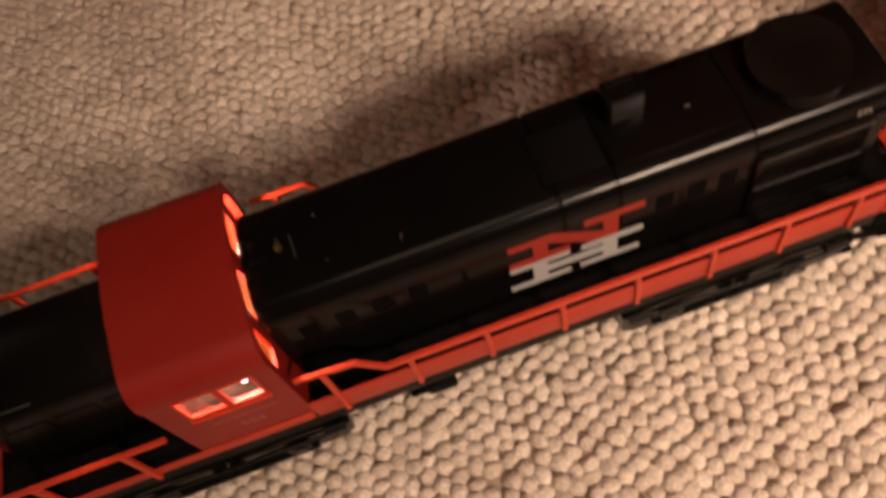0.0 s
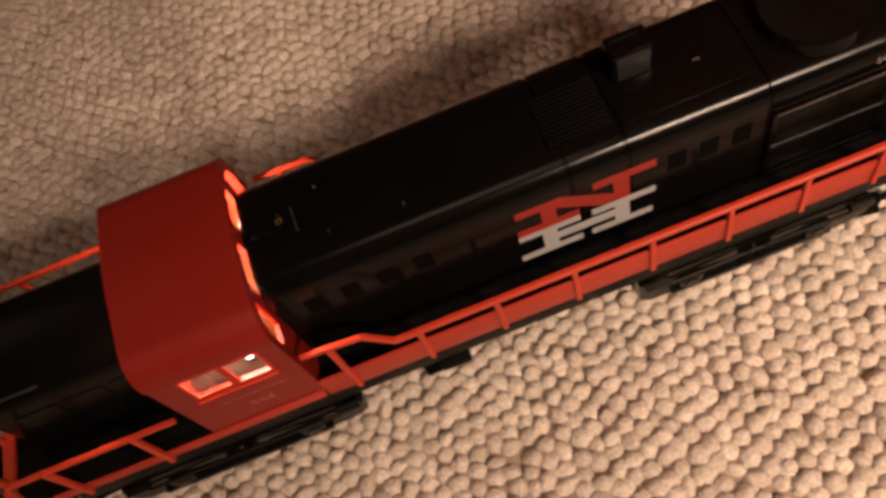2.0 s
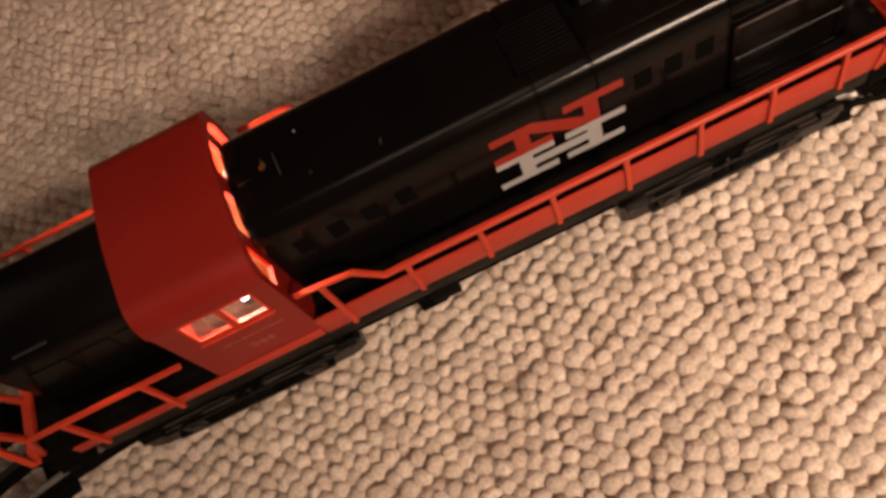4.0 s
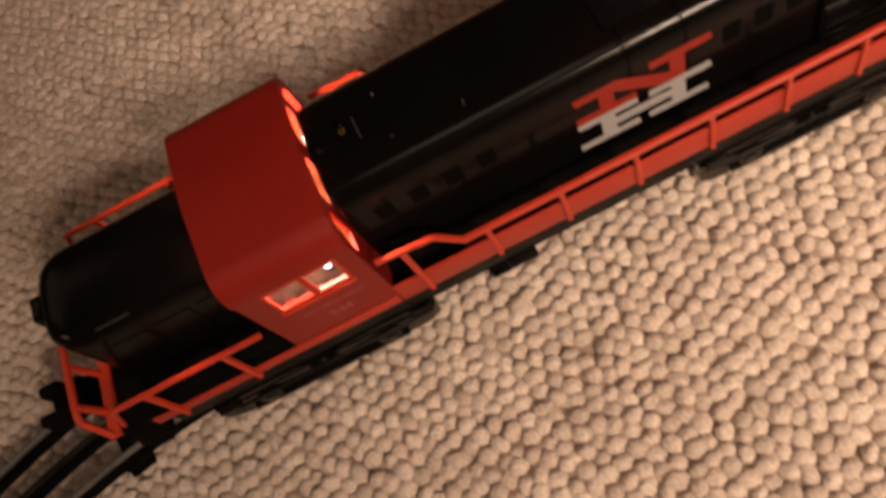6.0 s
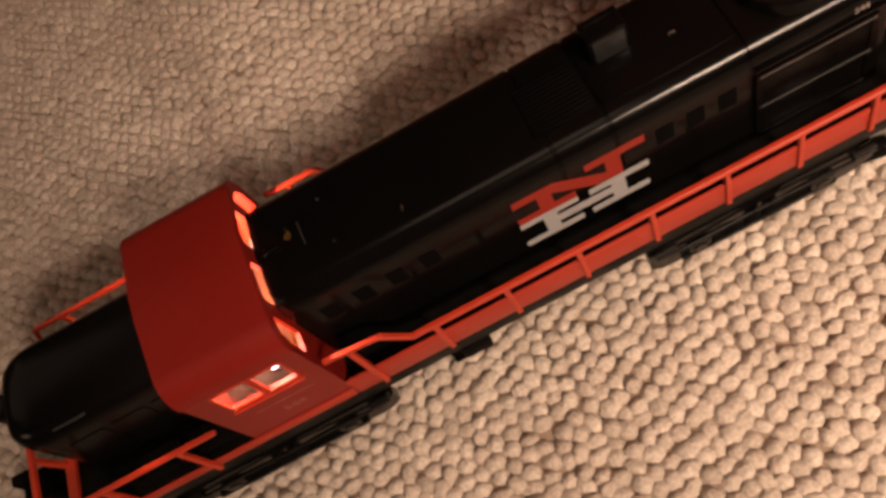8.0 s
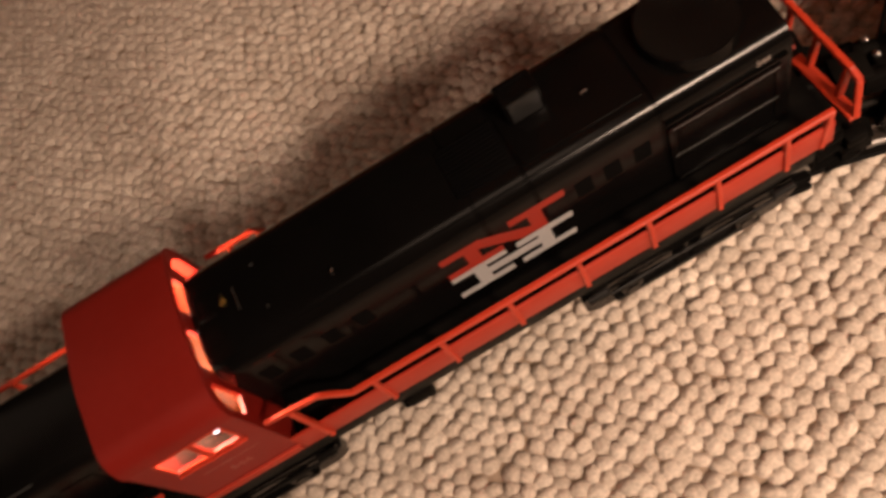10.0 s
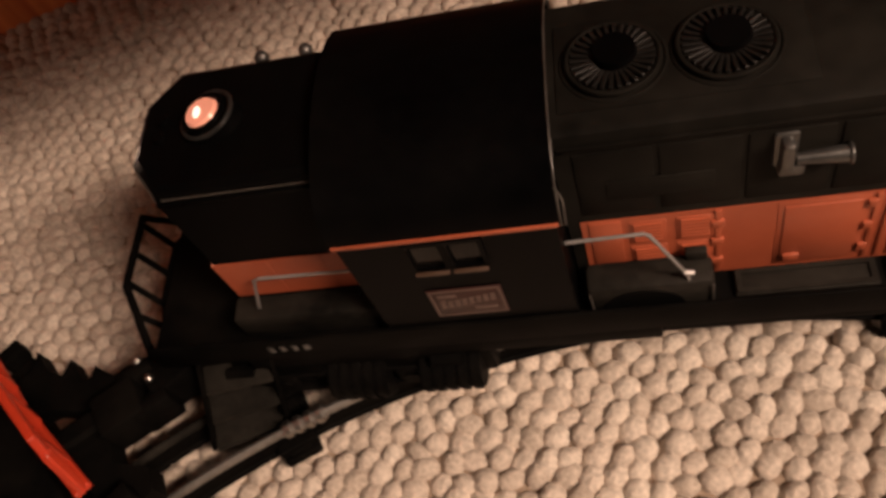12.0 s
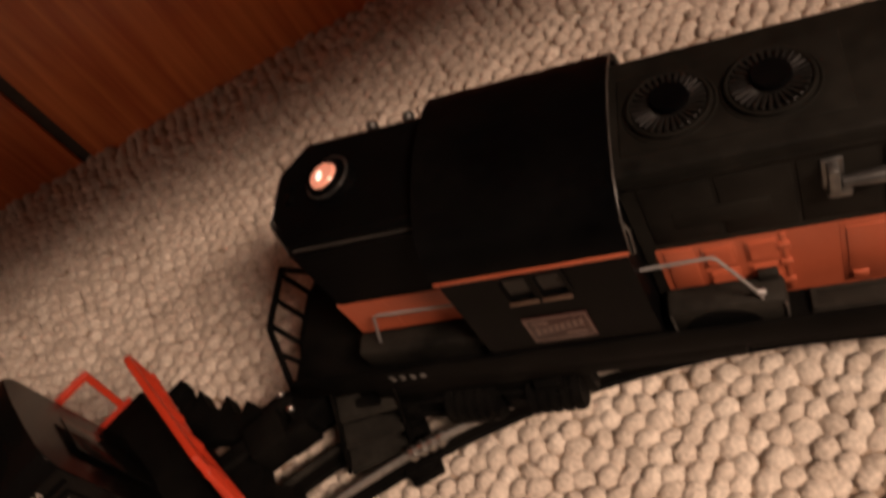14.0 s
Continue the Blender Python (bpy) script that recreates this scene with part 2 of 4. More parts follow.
def rounded(a0, a1, b0, b1, r, n=3):
    if r <= 0:
        return [(a0, b0), (a1, b0), (a1, b1), (a0, b1)]
    return (arc(a1 - r, b0 + r, r, -90, 0, n) + arc(a1 - r, b1 - r, r, 0, 90, n) + arc(a0 + r, b1 - r, r, 90, 180, n) + arc(a0 + r, b0 + r, r, 180, 270, n))


def lettering(text, size, mat, parent, m, name="lettering", label="", shear=0.0, stretch=1.0):
    cu = bpy.data.curves.new("text", "FONT")
    cu.body, cu.size, cu.extrude, cu.align_x, cu.shear = text, size * MM, 0.00008, "CENTER", shear
    tmp = bpy.data.objects.new("text", cu)
    me = bpy.data.meshes.new_from_object(tmp)
    bpy.data.objects.remove(tmp)
    me.materials.append(mat)
    ob = new(name, me)
    ob.parent = parent
    ob.matrix_basis = m @ Matrix.Diagonal((stretch, 1, 1, 1))
    return tagged(ob, label)

# ---- the room ----
ROW = radians(-43)


def carpet_material(name):
    m = bpy.data.materials.new(name)
    m.use_nodes = True
    nt = m.node_tree
    b = nt.nodes["Principled BSDF"]
    b.inputs["Roughness"].default_value = 0.95
    b.inputs["Specular IOR Level"].default_value = 0.15
    b.inputs["Sheen Weight"].default_value = 0.15
    geo = nt.nodes.new("ShaderNodeNewGeometry")
    tc = nt.nodes.new("ShaderNodeTexCoord")
    ramp = nt.nodes.new("ShaderNodeValToRGB")
    e = ramp.color_ramp.elements
    e[0].position, e[0].color = 0.0, (0.462, 0.390, 0.322, 1)
    e[1].position, e[1].color = 1.0, (0.612, 0.532, 0.450, 1)
    mid = e.new(0.55)
    mid.color = (0.548, 0.466, 0.390, 1)
    nt.links.new(geo.outputs["Random Per Island"], ramp.inputs[0])
    fibre = nt.nodes.new("ShaderNodeTexNoise")
    fibre.inputs["Scale"].default_value, fibre.inputs["Detail"].default_value = 620, 6
    big = nt.nodes.new("ShaderNodeTexNoise")
    big.inputs["Scale"].default_value, big.inputs["Detail"].default_value = 9, 4
    for n in (fibre, big):
        nt.links.new(tc.outputs["Object"], n.inputs["Vector"])
    mul = nt.nodes.new("ShaderNodeMapRange")
    mul.inputs[1].default_value, mul.inputs[2].default_value, mul.inputs[3].default_value, mul.inputs[4].default_value = 0.3, 0.7, 0.70, 1.14
    nt.links.new(fibre.outputs[0], mul.inputs[0])
    mul2 = nt.nodes.new("ShaderNodeMapRange")
    mul2.inputs[1].default_value, mul2.inputs[2].default_value, mul2.inputs[3].default_value, mul2.inputs[4].default_value = 0.3, 0.7, 0.9, 1.06
    nt.links.new(big.outputs[0], mul2.inputs[0])
    k = nt.nodes.new("ShaderNodeMath")
    k.operation = "MULTIPLY"
    nt.links.new(mul.outputs[0], k.inputs[0])
    nt.links.new(mul2.outputs[0], k.inputs[1])
    sc = nt.nodes.new("ShaderNodeVectorMath")
    sc.operation = "SCALE"
    nt.links.new(ramp.outputs[0], sc.inputs[0])
    nt.links.new(k.outputs[0], sc.inputs["Scale"])
    nt.links.new(sc.outputs[0], b.inputs["Base Color"])
    bp = nt.nodes.new("ShaderNodeBump")
    bp.inputs["Strength"].default_value, bp.inputs["Distance"].default_value = 0.7, 0.0011
    nt.links.new(fibre.outputs[0], bp.inputs["Height"])
    nt.links.new(bp.outputs[0], b.inputs["Normal"])
    return m


CARPET = carpet_material("berber_wool")


def loop_shape(rings=5, seg=10):
    """One yarn loop, a fat dome about one unit wide."""
    pts, faces = [(0, 0, 1.0)], []
    for i in range(1, rings + 1):
        a = radians(100) * i / rings
        for j in range(seg):
            w = math.tau * j / seg
            pts.append((math.sin(a) * math.cos(w), math.sin(a) * math.sin(w), math.cos(a)))
    for j in range(seg):
        faces.append((0, 1 + j, 1 + (j + 1) % seg, 1 + j))
    for i in range(rings - 1):
        for j in range(seg):
            p, q = 1 + i * seg, 1 + (i + 1) * seg
            faces.append((p + j, q + j, q + (j + 1) % seg, p + (j + 1) % seg))
    return np.array(pts), np.array(faces[seg:]), np.array([(0, 1 + j, 1 + (j + 1) % seg) for j in range(seg)])


def carpet_loops(name, x0, x1, y0, y1, seg, rings, hole=None):
    rng = np.random.default_rng(7)
    base, quads, tris = loop_shape(rings, seg)
    px, py = 0.0067, 0.0056
    c, s = math.cos(ROW), math.sin(ROW)
    spots = []
    reach = 1.6
    for j in range(int(-reach / py), int(reach / py)):
        wave = 0.0022 * math.sin(j * 0.37) + 0.0016 * math.sin(j * 0.11 + 1)
        for i in range(int(-reach / px), int(reach / px)):
            a = (i + 0.5 * (j % 2)) * px + wave
            b = j * py + 0.0012 * math.sin(i * 0.5 + j * 0.05)
            x, y = 0.1 + a * c - b * s, a * s + b * c
            if x0 < x < x1 and y0 < y < y1 and not (hole and hole[0] < x < hole[1] and hole[2] < y < hole[3]):
                spots.append((x, y))
    spots = np.array(spots)
    n = len(spots)
    spots += rng.normal(0, 0.0006, spots.shape)
    turn = ROW + rng.normal(0.5, 0.5, n)
    lx = 0.0045 * rng.normal(1.0, 0.10, n)
    ly = 0.0037 * rng.normal(1.0, 0.10, n)
    lz = 0.0037 * rng.normal(1.0, 0.10, n)
    lean = rng.normal(0.05, 0.16, (n, 2))
    pts = np.repeat(base[None], n, 0) * np.stack([lx, ly, lz], 1)[:, None]
    pts += rng.normal(0, 0.00013, pts.shape)
    pts[..., 0] += pts[..., 2] * lean[:, :1]
    pts[..., 1] += pts[..., 2] * lean[:, 1:] * 0.5
    ct, st = np.cos(turn)[:, None], np.sin(turn)[:, None]
    xx = pts[..., 0] * ct - pts[..., 1] * st + spots[:, :1]
    yy = pts[..., 0] * st + pts[..., 1] * ct + spots[:, 1:]
    zz = pts[..., 2] - 0.0038 + rng.normal(0, 0.0003, n)[:, None]
    verts = np.stack([xx, yy, zz], -1).reshape(-1, 3)
    k = len(base)
    off = (np.arange(n) * k)[:, None, None]
    q = (quads[None] + off).reshape(-1, 4)
    t = (tris[None] + off).reshape(-1, 3)
    me = bpy.data.meshes.new(name)
    nq, ntri = len(q), len(t)
    me.vertices.add(len(verts))
    me.vertices.foreach_set("co", verts.astype(np.float32).ravel())
    me.loops.add(nq * 4 + ntri * 3)
    me.loops.foreach_set("vertex_index", np.concatenate([q.ravel(), t.ravel()]).astype(np.int32))
    me.polygons.add(nq + ntri)
    me.polygons.foreach_set("loop_start", np.concatenate([np.arange(nq) * 4, nq * 4 + np.arange(ntri) * 3]).astype(np.int32))
    me.polygons.foreach_set("use_smooth", np.ones(nq + ntri, bool))
    me.update(calc_edges=True)
    me.materials.append(CARPET)
    return new(name, me)


loops = carpet_loops("carpet_loops", -0.36, 0.72, -0.34, 0.46, 10, 5)
tagged(loops, "beige berber carpet of fat looped wool knots", "carpet", kind="stuff")

BACKING = material("carpet_backing", (0.24, 0.18, 0.135), 0.95, colour2=(0.32, 0.25, 0.19), scale=300, bump=0.5, bump_scale=300, spec=0.1)
bm = box(-2000, 2000, -2000, 2000, -30, -3.2)
floor = new("floor", mesh_of("floor", bm, BACKING))
tagged(floor, "woven tan backing of the carpet", "floor", kind="structure")
SURROUND = material("carpet_to_the_walls", (0.40, 0.33, 0.27), 0.95, colour2=(0.56, 0.475, 0.395), scale=130, bump=1.0, bump_scale=160, spec=0.1)
surround = new("carpet", mesh_of("carpet", plate([[(-2000, -2000), (2000, -2000), (2000, 2000), (-2000, 2000)], [(-362, -342), (-362, 462), (722, 462), (722, -342)]],
                                                 2.4, lambda a, b, c: (a, b, -3.0 + c)), SURROUND))
tagged(surround, "beige berber carpet running to the walls", "carpet", kind="structure")

WALL = material("wall_paint", (0.36, 0.31, 0.25), 0.8, colour2=(0.40, 0.35, 0.28), scale=3, bump=0.1)
for name, b in (("wall_west", (-2100, -2000, -2100, 2100, -30, 2400)), ("wall_east", (2000, 2100, -2100, 2100, -30, 2400)),
                ("wall_south", (-2000, 2000, -2100, -2000, -30, 2400)), ("wall_north", (-2000, 2000, 2000, 2100, -30, 2400))):
    tagged(new(name, mesh_of(name, box(*b), WALL)), "plain painted wall of the room", "wall", kind="structure")
tagged(new("ceiling", mesh_of("ceiling", box(-2100, 2100, -2100, 2100, 2400, 2450), WALL)), "plain painted ceiling", "ceiling", kind="structure")

# ---- low wooden cabinet beside the track ----
def wood_material(name, a, b, rough):
    m = material(name, a, rough, coat=0.25)
    nt = m.node_tree
    bs = nt.nodes["Principled BSDF"]
    tc = nt.nodes.new("ShaderNodeTexCoord")
    mp = nt.nodes.new("ShaderNodeMapping")
    mp.inputs["Scale"].default_value = (160, 160, 9)
    nt.links.new(tc.outputs["Object"], mp.inputs["Vector"])
    n = nt.nodes.new("ShaderNodeTexNoise")
    n.inputs["Scale"].default_value, n.inputs["Detail"].default_value, n.inputs["Distortion"].default_value = 1.0, 8, 0.6
    nt.links.new(mp.outputs[0], n.inputs["Vector"])
    wide = nt.nodes.new("ShaderNodeTexNoise")
    wide.inputs["Scale"].default_value = 14
    nt.links.new(tc.outputs["Object"], wide.inputs["Vector"])
    mix = nt.nodes.new("ShaderNodeMath")
    mix.operation = "MULTIPLY_ADD"
    mix.inputs[1].default_value = 0.5
    nt.links.new(wide.outputs[0], mix.inputs[0])
    nt.links.new(n.outputs[0], mix.inputs[2])
    r = nt.nodes.new("ShaderNodeValToRGB")
    r.color_ramp.elements[0].position, r.color_ramp.elements[0].color = 0.5, (*a, 1)
    r.color_ramp.elements[1].position, r.color_ramp.elements[1].color = 1.0, (*b, 1)
    nt.links.new(mix.outputs[0], r.inputs[0])
    nt.links.new(r.outputs[0], bs.inputs["Base Color"])
    bp = nt.nodes.new("ShaderNodeBump")
    bp.inputs["Strength"].default_value, bp.inputs["Distance"].default_value = 0.15, 0.0003
    nt.links.new(n.outputs[0], bp.inputs["Height"])
    nt.links.new(bp.outputs[0], bs.inputs["Normal"])
    return m


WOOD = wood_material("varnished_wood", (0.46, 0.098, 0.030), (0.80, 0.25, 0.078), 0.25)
GAP = material("dusty_gap", (0.035, 0.024, 0.016), 0.7, colour2=(0.07, 0.05, 0.035), scale=80, bump=0.2)
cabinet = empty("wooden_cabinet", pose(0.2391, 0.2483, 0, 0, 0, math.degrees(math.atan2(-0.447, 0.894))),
             "low reddish-brown varnished wooden cabinet on carpet", "cabinet")
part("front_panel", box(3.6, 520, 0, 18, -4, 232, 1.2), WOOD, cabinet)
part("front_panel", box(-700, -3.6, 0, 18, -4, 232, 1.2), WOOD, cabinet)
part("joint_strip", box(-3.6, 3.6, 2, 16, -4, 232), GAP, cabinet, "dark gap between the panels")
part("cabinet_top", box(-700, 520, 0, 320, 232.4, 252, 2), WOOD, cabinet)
# Added out of view: blocks room_lamp to lay the dark band before the cabinet.
part("unseen_shade_board", box(-30, 430, -293, -0.6, 233, 250, 2), WOOD, cabinet, "unseen level board added to shade the carpet")
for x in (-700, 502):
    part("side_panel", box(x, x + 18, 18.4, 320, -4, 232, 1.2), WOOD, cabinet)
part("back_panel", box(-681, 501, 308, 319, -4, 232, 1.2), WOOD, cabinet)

# ---- toy train track ----


TY = -0.6


def centre(s):
    """The track's middle line, s millimetres along it from x = 0: a straight between two curves."""
    if s < -70:
        a = (-70 - s) / 330
        return Vector((-70 - 330 * math.sin(a), TY - 330 + 330 * math.cos(a), 0)), a
    if s < 150:
        return Vector((s, TY, 0)), 0.0
    a = (s - 150) / 300
    return Vector((150 + 300 * math.sin(a), TY - 300 + 300 * math.cos(a), 0)), -a


track = empty("toy_train_track", pose(0, 0, 0), "three-rail tinplate toy train track curving over the carpet", "train track")
for off in (-16, 0, 16):
    line = []
    for i in range(150):
        p, a = centre(-420 + i * 8)
        line.append((p.x - math.sin(a) * off, p.y + math.cos(a) * off))
    bm = tube([(x, y, 11.4) for x, y in line], 1.4)
    web = bmesh.new()
    rows = []
    for i, (x, y) in enumerate(line):
        _, a = centre(-420 + i * 8)
        dx, dy = -math.sin(a), math.cos(a)
        rows.append([web.verts.new((x + dx * k, y + dy * k, z)) for k, z in ((-0.5, 11.4), (0.5, 11.4), (0.6, 4.2), (1.8, 3.6), (1.8, 3.0), (-1.8, 3.0), (-1.8, 3.6), (-0.6, 4.2))])
    for a, b in zip(rows, rows[1:]):
        for k in range(8):
            web.faces.new((a[k], a[(k + 1) % 8], b[(k + 1) % 8], b[k]))
    rail = part("rail", bm, RAIL if off else DUSTY, track)
    part("web", web, MATT, rail, "dull dark rail web")
tie = mesh_of("tie", box(-5.5, 5.5, -21.5, 21.5, 0.0, 3.2, 0.8, box(-3.5, 3.5, -20, 20, 3, 4.4, 0.6)), MATT)
clip = box(-6, 6, -3.4, 3.4, 2.8, 6.2, 0.6)
clip_mesh = mesh_of("clip", clip, MATT)
for s in (-392, -307, -222, -137, -52, 33, 118, 203, 262, 440, 525):
    p, a = centre(s)
    t = share("tie", tie, track, at(p.x, p.y, 0, math.degrees(a)))
    for off in (-16, 0, 16):
        share("clip", clip_mesh, t, at(0, off, 0))
# ribbed joining collars where two lengths of track meet
for s in (214.0, 268.0):
    p, a = centre(s)

    def along(off, d, p=p, a=a):
        return (p.x - math.sin(a) * off + math.cos(a) * d, p.y + math.cos(a) * off + math.sin(a) * d, 11.4)

    for off in (-16, 16):
        collar = part("joint_collar", tube([along(off, -6.5), along(off, 6.5)], 2.0, n=12), RAIL, track)
        for d in (-5.0, -1.8, 1.4, 4.6):
            part("rib", tube([along(off, d - 0.8), along(off, d + 0.8)], 2.6, n=12), STEEL, collar, "bright crimped ring")

# ---- parts that both locomotives have ----


def truck(parent, xc, half, length, mat, drop=0.0):
    """A two-axle truck under a locomotive, its middle at xc: long side frames with an equaliser bar, boxes and springs."""
    body = part("truck", box(xc - length * 0.40, xc + length * 0.40, -half + 7, half - 7, 22, 41, 1.5), MATT, parent)
    for s in (-1, 1):
        y0 = s * half
        h = length * 0.5

        def lay(a, b, c, s=s, y0=y0):
            return (xc + a, y0 - s * 4.0 + s * c, b - drop)

        outline = [(-h - 3, 33), (-h - 3, 23), (-h + 1, 19.5), (-h + 10, 19.0), (-h + 14, 20.5), (h - 22, 20.5), (h - 18, 19.0), (h - 3, 19.0), (h + 1, 21), (h + 4, 24), (h + 4, 31), (h - 6, 36), (8, 36.5), (5, 34), (-5, 34), (-8, 36.5), (-h + 6, 36)]
        hole = [(-h + 15, 24.5), (-9, 24.5), (-9, 30), (-h + 15, 31)]
        hole2 = [(9, 24.5), (9, 30), (h - 20, 31), (h - 20, 24.5)]
        side = part("side_frame", plate([outline, hole, hole2], 4.0, lay), mat, body)
        part("equaliser_bar", bar((xc - h + 8, y0 + s * 0.9, 22.2 - drop), (xc + h - 10, y0 + s * 0.9, 22.2 - drop), 2.0, 2.2), mat, side)
        part("brake_rod", tube([(xc - h + 4, y0 + s * 1.0, 29.5 - drop), (xc - 6, y0 + s * 1.4, 31.5 - drop), (xc + 6, y0 + s * 1.4, 31.5 - drop), (xc + h, y0 + s * 1.0, 29.5 - drop)], 0.7), mat, side)
        for d in (-0.30, 0.30):
            x = xc + d * length
            part("journal_box", box(x - 4.5, x + 4.5, min(y0, y0 + s * 1.6), max(y0, y0 + s * 1.6), 21 - drop, 29 - drop, 1.0), mat, side)
            part("journal_lid", disc(x, y0 + s * 1.7, 25 - drop, 2.6, 0.8, n=16, m=Matrix.Rotation(radians(90), 4, "X")), mat, side)
        for d in (-h, h - 4):
            part("brake_cylinder", tube([(xc + d - 1, y0 + s * 0.6, 33 - drop), (xc + d + 7, y0 + s * 0.6, 33 - drop)], 2.0, n=12), mat, side)
        for q in (-3.2, 3.2):
            coil = []
            for i in range(49):
                w = math.tau * i / 8
                coil.append((xc + q + 2.2 * math.cos(w), y0 - s * 0.2 + 1.4 * math.sin(w), 22 - drop + i * 0.22))
            part("spring", tube(coil, 0.6, n=5), MATT, side)
    for d in (-0.28, 0.28):
        m = Matrix.Rotation(radians(90), 4, "X")
        for s in (-1, 1):
            bm = disc(xc + d * length, s * 15.2, 22.4, 9.6, 3.4, m=m)
            disc(xc + d * length, s * 12.6, 22.4, 10.9, 1.4, bm, m=m)
            part("wheel", bm, GREYPAINT, body)
        part("axle", disc(xc + d * length, 0, 22.4, 1.8, 30, m=m, n=12), GREYPAINT, body)
    return body


def coupler(parent, x, z, way, y=0.0, bend=0.0, knobs=()):
    """A knuckle coupler: shank, head, knuckle and pin, pointing along way times x, swung by bend degrees."""
    root = part("coupler", bar((0, 0, 0), (way * 20, 0, 0), 7, 7), MATT, parent, "black cast coupler")
    root.matrix_basis = at(x, y, z, bend)
    bm = box(min(way * 17, way * 30), max(way * 17, way * 30), -8.5, 4, -6, 6, 1.2)
    box(min(way * 26, way * 37), max(way * 26, way * 37), -9.5, -5, -5.5, 5.5, 1.2, bm)
    part("head", bm, MATT, root)
    part("knuckle", box(min(way * 27, way * 36), max(way * 27, way * 36), 2.0, 7.0, -5, 5, 1.5), MATT, root)
    for y in knobs:
        own = bmesh.new()
        bmesh.ops.create_uvsphere(own, u_segments=12, v_segments=8, radius=1.5)
        bmesh.ops.translate(own, vec=(way * 28, y, 6.0), verts=own.verts)
        part("rivet", own, STEEL, root, "bright steel rivet")
    return root


def steps(parent, x, y, z0, z1, way):
    """A stepwell at the corner of a locomotive, three treads between two cheeks."""
    s = 1 if y > 0 else -1
    bm = box(x - 0.6, x + 0.6, min(y, y - s * 9), max(y, y - s * 9), z0, z1, 0.3)
    box(x + way * 9 - 0.6, x + way * 9 + 0.6, min(y, y - s * 9), max(y, y - s * 9), z0, z1, 0.3, bm)
    ob = part("stepwell", bm, MATT, parent)
    for k in range(3):
        z = z0 + 1 + (z1 - z0 - 4) * k / 2
        part("tread", box(min(x, x + way * 9), max(x, x + way * 9), min(y + s * 1.5, y - s * 7), max(y + s * 1.5, y - s * 7), z, z + 1.2, 0.2), MATT, ob)
    return ob


# ---- black and red locomotive ----
nh = empty("diesel_locomotive", pose(0, 0, 0), "black model diesel locomotive with glowing red cab and red handrails", "model locomotive")


def hood_profile(w, z0, z1, r):
    return [(-w, z0), (w, z0), *arc(w - r, z1 - r - 0.8, r, 0, 82, 8), (w * 0.35, z1 - 0.12), (0, z1), (-w * 0.35, z1 - 0.12), *arc(-w + r, z1 - r - 0.8, r, 98, 180, 8)]


HW, HT = 19.8, 101.0
long_hood = part("long_hood", prism(hood_profile(HW - 0.5, 49, HT - 0.6, 7), 1, 196.0), BLACK, nh)
sections = []
for x0, x1 in ((0.5, 93.5), (94.1, 111.1), (111.7, 153.3), (153.9, 197.0)):
    sections.append(part("hood_section", prism(hood_profile(HW, 49, HT, 7.4), x0, x1, r=0.35), BLACK, long_hood))

# small shuttered doors high on the flank: flat plates, their shade in the colour
for x in (12, 23.5, 35, 46.5, 125.8, 135.8, 146):
    for s in (-1, 1):
        y = s * HW
        part("vent_shade", box(x - 2.9, x + 2.9, min(y, y + s * 0.1), max(y, y + s * 0.1), 78.6, 87.4), DARK, long_hood)
# radiator shutters
for s in (-1, 1):
    shutter = part("radiator_shutter", plate([rounded(154.8, 193, 53.5, 88, 0.8), rounded(157, 191, 56, 85.5, 0.4)], 1.0, lambda a, b, c, s=s: (a, s * (HW + c), b)), BLACK, long_hood)
    y0, y1 = min(s * HW, s * (HW + 0.5)), max(s * HW, s * (HW + 0.5))
    for z in (55.0, 70.6, 86.8):
        part("trim_line", bar((156, s * (HW + 1.1), z), (192, s * (HW + 1.15), z), 0.2, 0.2), TRIM, shutter)
    for z0, z1 in ((56, 70.2), (70.9, 85.5)):
        part("shutter_panel", box(157, 191, y0, y1, z0, z1, 0.2), BLACK, shutter)
    for k in range(22):
        z = 57.2 + k * 1.3
        part("slat", box(157.5, 190.5, min(s * HW, s * (HW + 0.75)), max(s * HW, s * (HW + 0.75)), z, z + 0.55), BLACK, shutter)
    part("ledge", box(154.5, 195, min(s * HW, s * (HW + 1.2)), max(s * HW, s * (HW + 1.2)), 90.2, 91.2, 0.25), BLACK, long_hood)
# fine slatted hatch on the roof
hatch = part("roof_hatch", box(91.0, 111.2, -11.2, 7.0, HT - 0.8, HT + 0.25, 0.2), HOODMAT, nh)
for k in range(12):
    y = -10.3 + k * 1.5
    part("slat", tube([(91.6, y, HT + 0.12), (110.6, y, HT + 0.12)], 0.34, n=8), SLATBLACK, hatch, smooth=60)
# round fan
fan = part("roof_fan", disc(174.5, -0.5, HT + 1.2, 16.0, 4.2, n=64, r2=15.2), BLACK, nh, "large round meshed cooling fan")
part("rim", ring(174.5, -0.5, HT + 3.3, 15.0, 0.5, n=64), BLACK, fan)
bm = bmesh.new()
for k in range(-13, 14):
    h = math.sqrt(max(0.0, 14.8**2 - (k * 1.1) ** 2))
    box(174.5 + k * 1.1 - 0.2, 174.5 + k * 1.1 + 0.2, -0.5 - h, -0.5 + h, HT + 3.2, HT + 3.8, 0, bm)
part("mesh_wire", bm, TRUCKBLACK, fan)
bm = bmesh.new()
for k in range(-13, 14):
    h = math.sqrt(max(0.0, 14.8**2 - (k * 1.1) ** 2))
    box(174.5 - h, 174.5 + h, -0.5 + k * 1.1 - 0.2, -0.5 + k * 1.1 + 0.2, HT + 3.3, HT + 3.95, 0, bm)
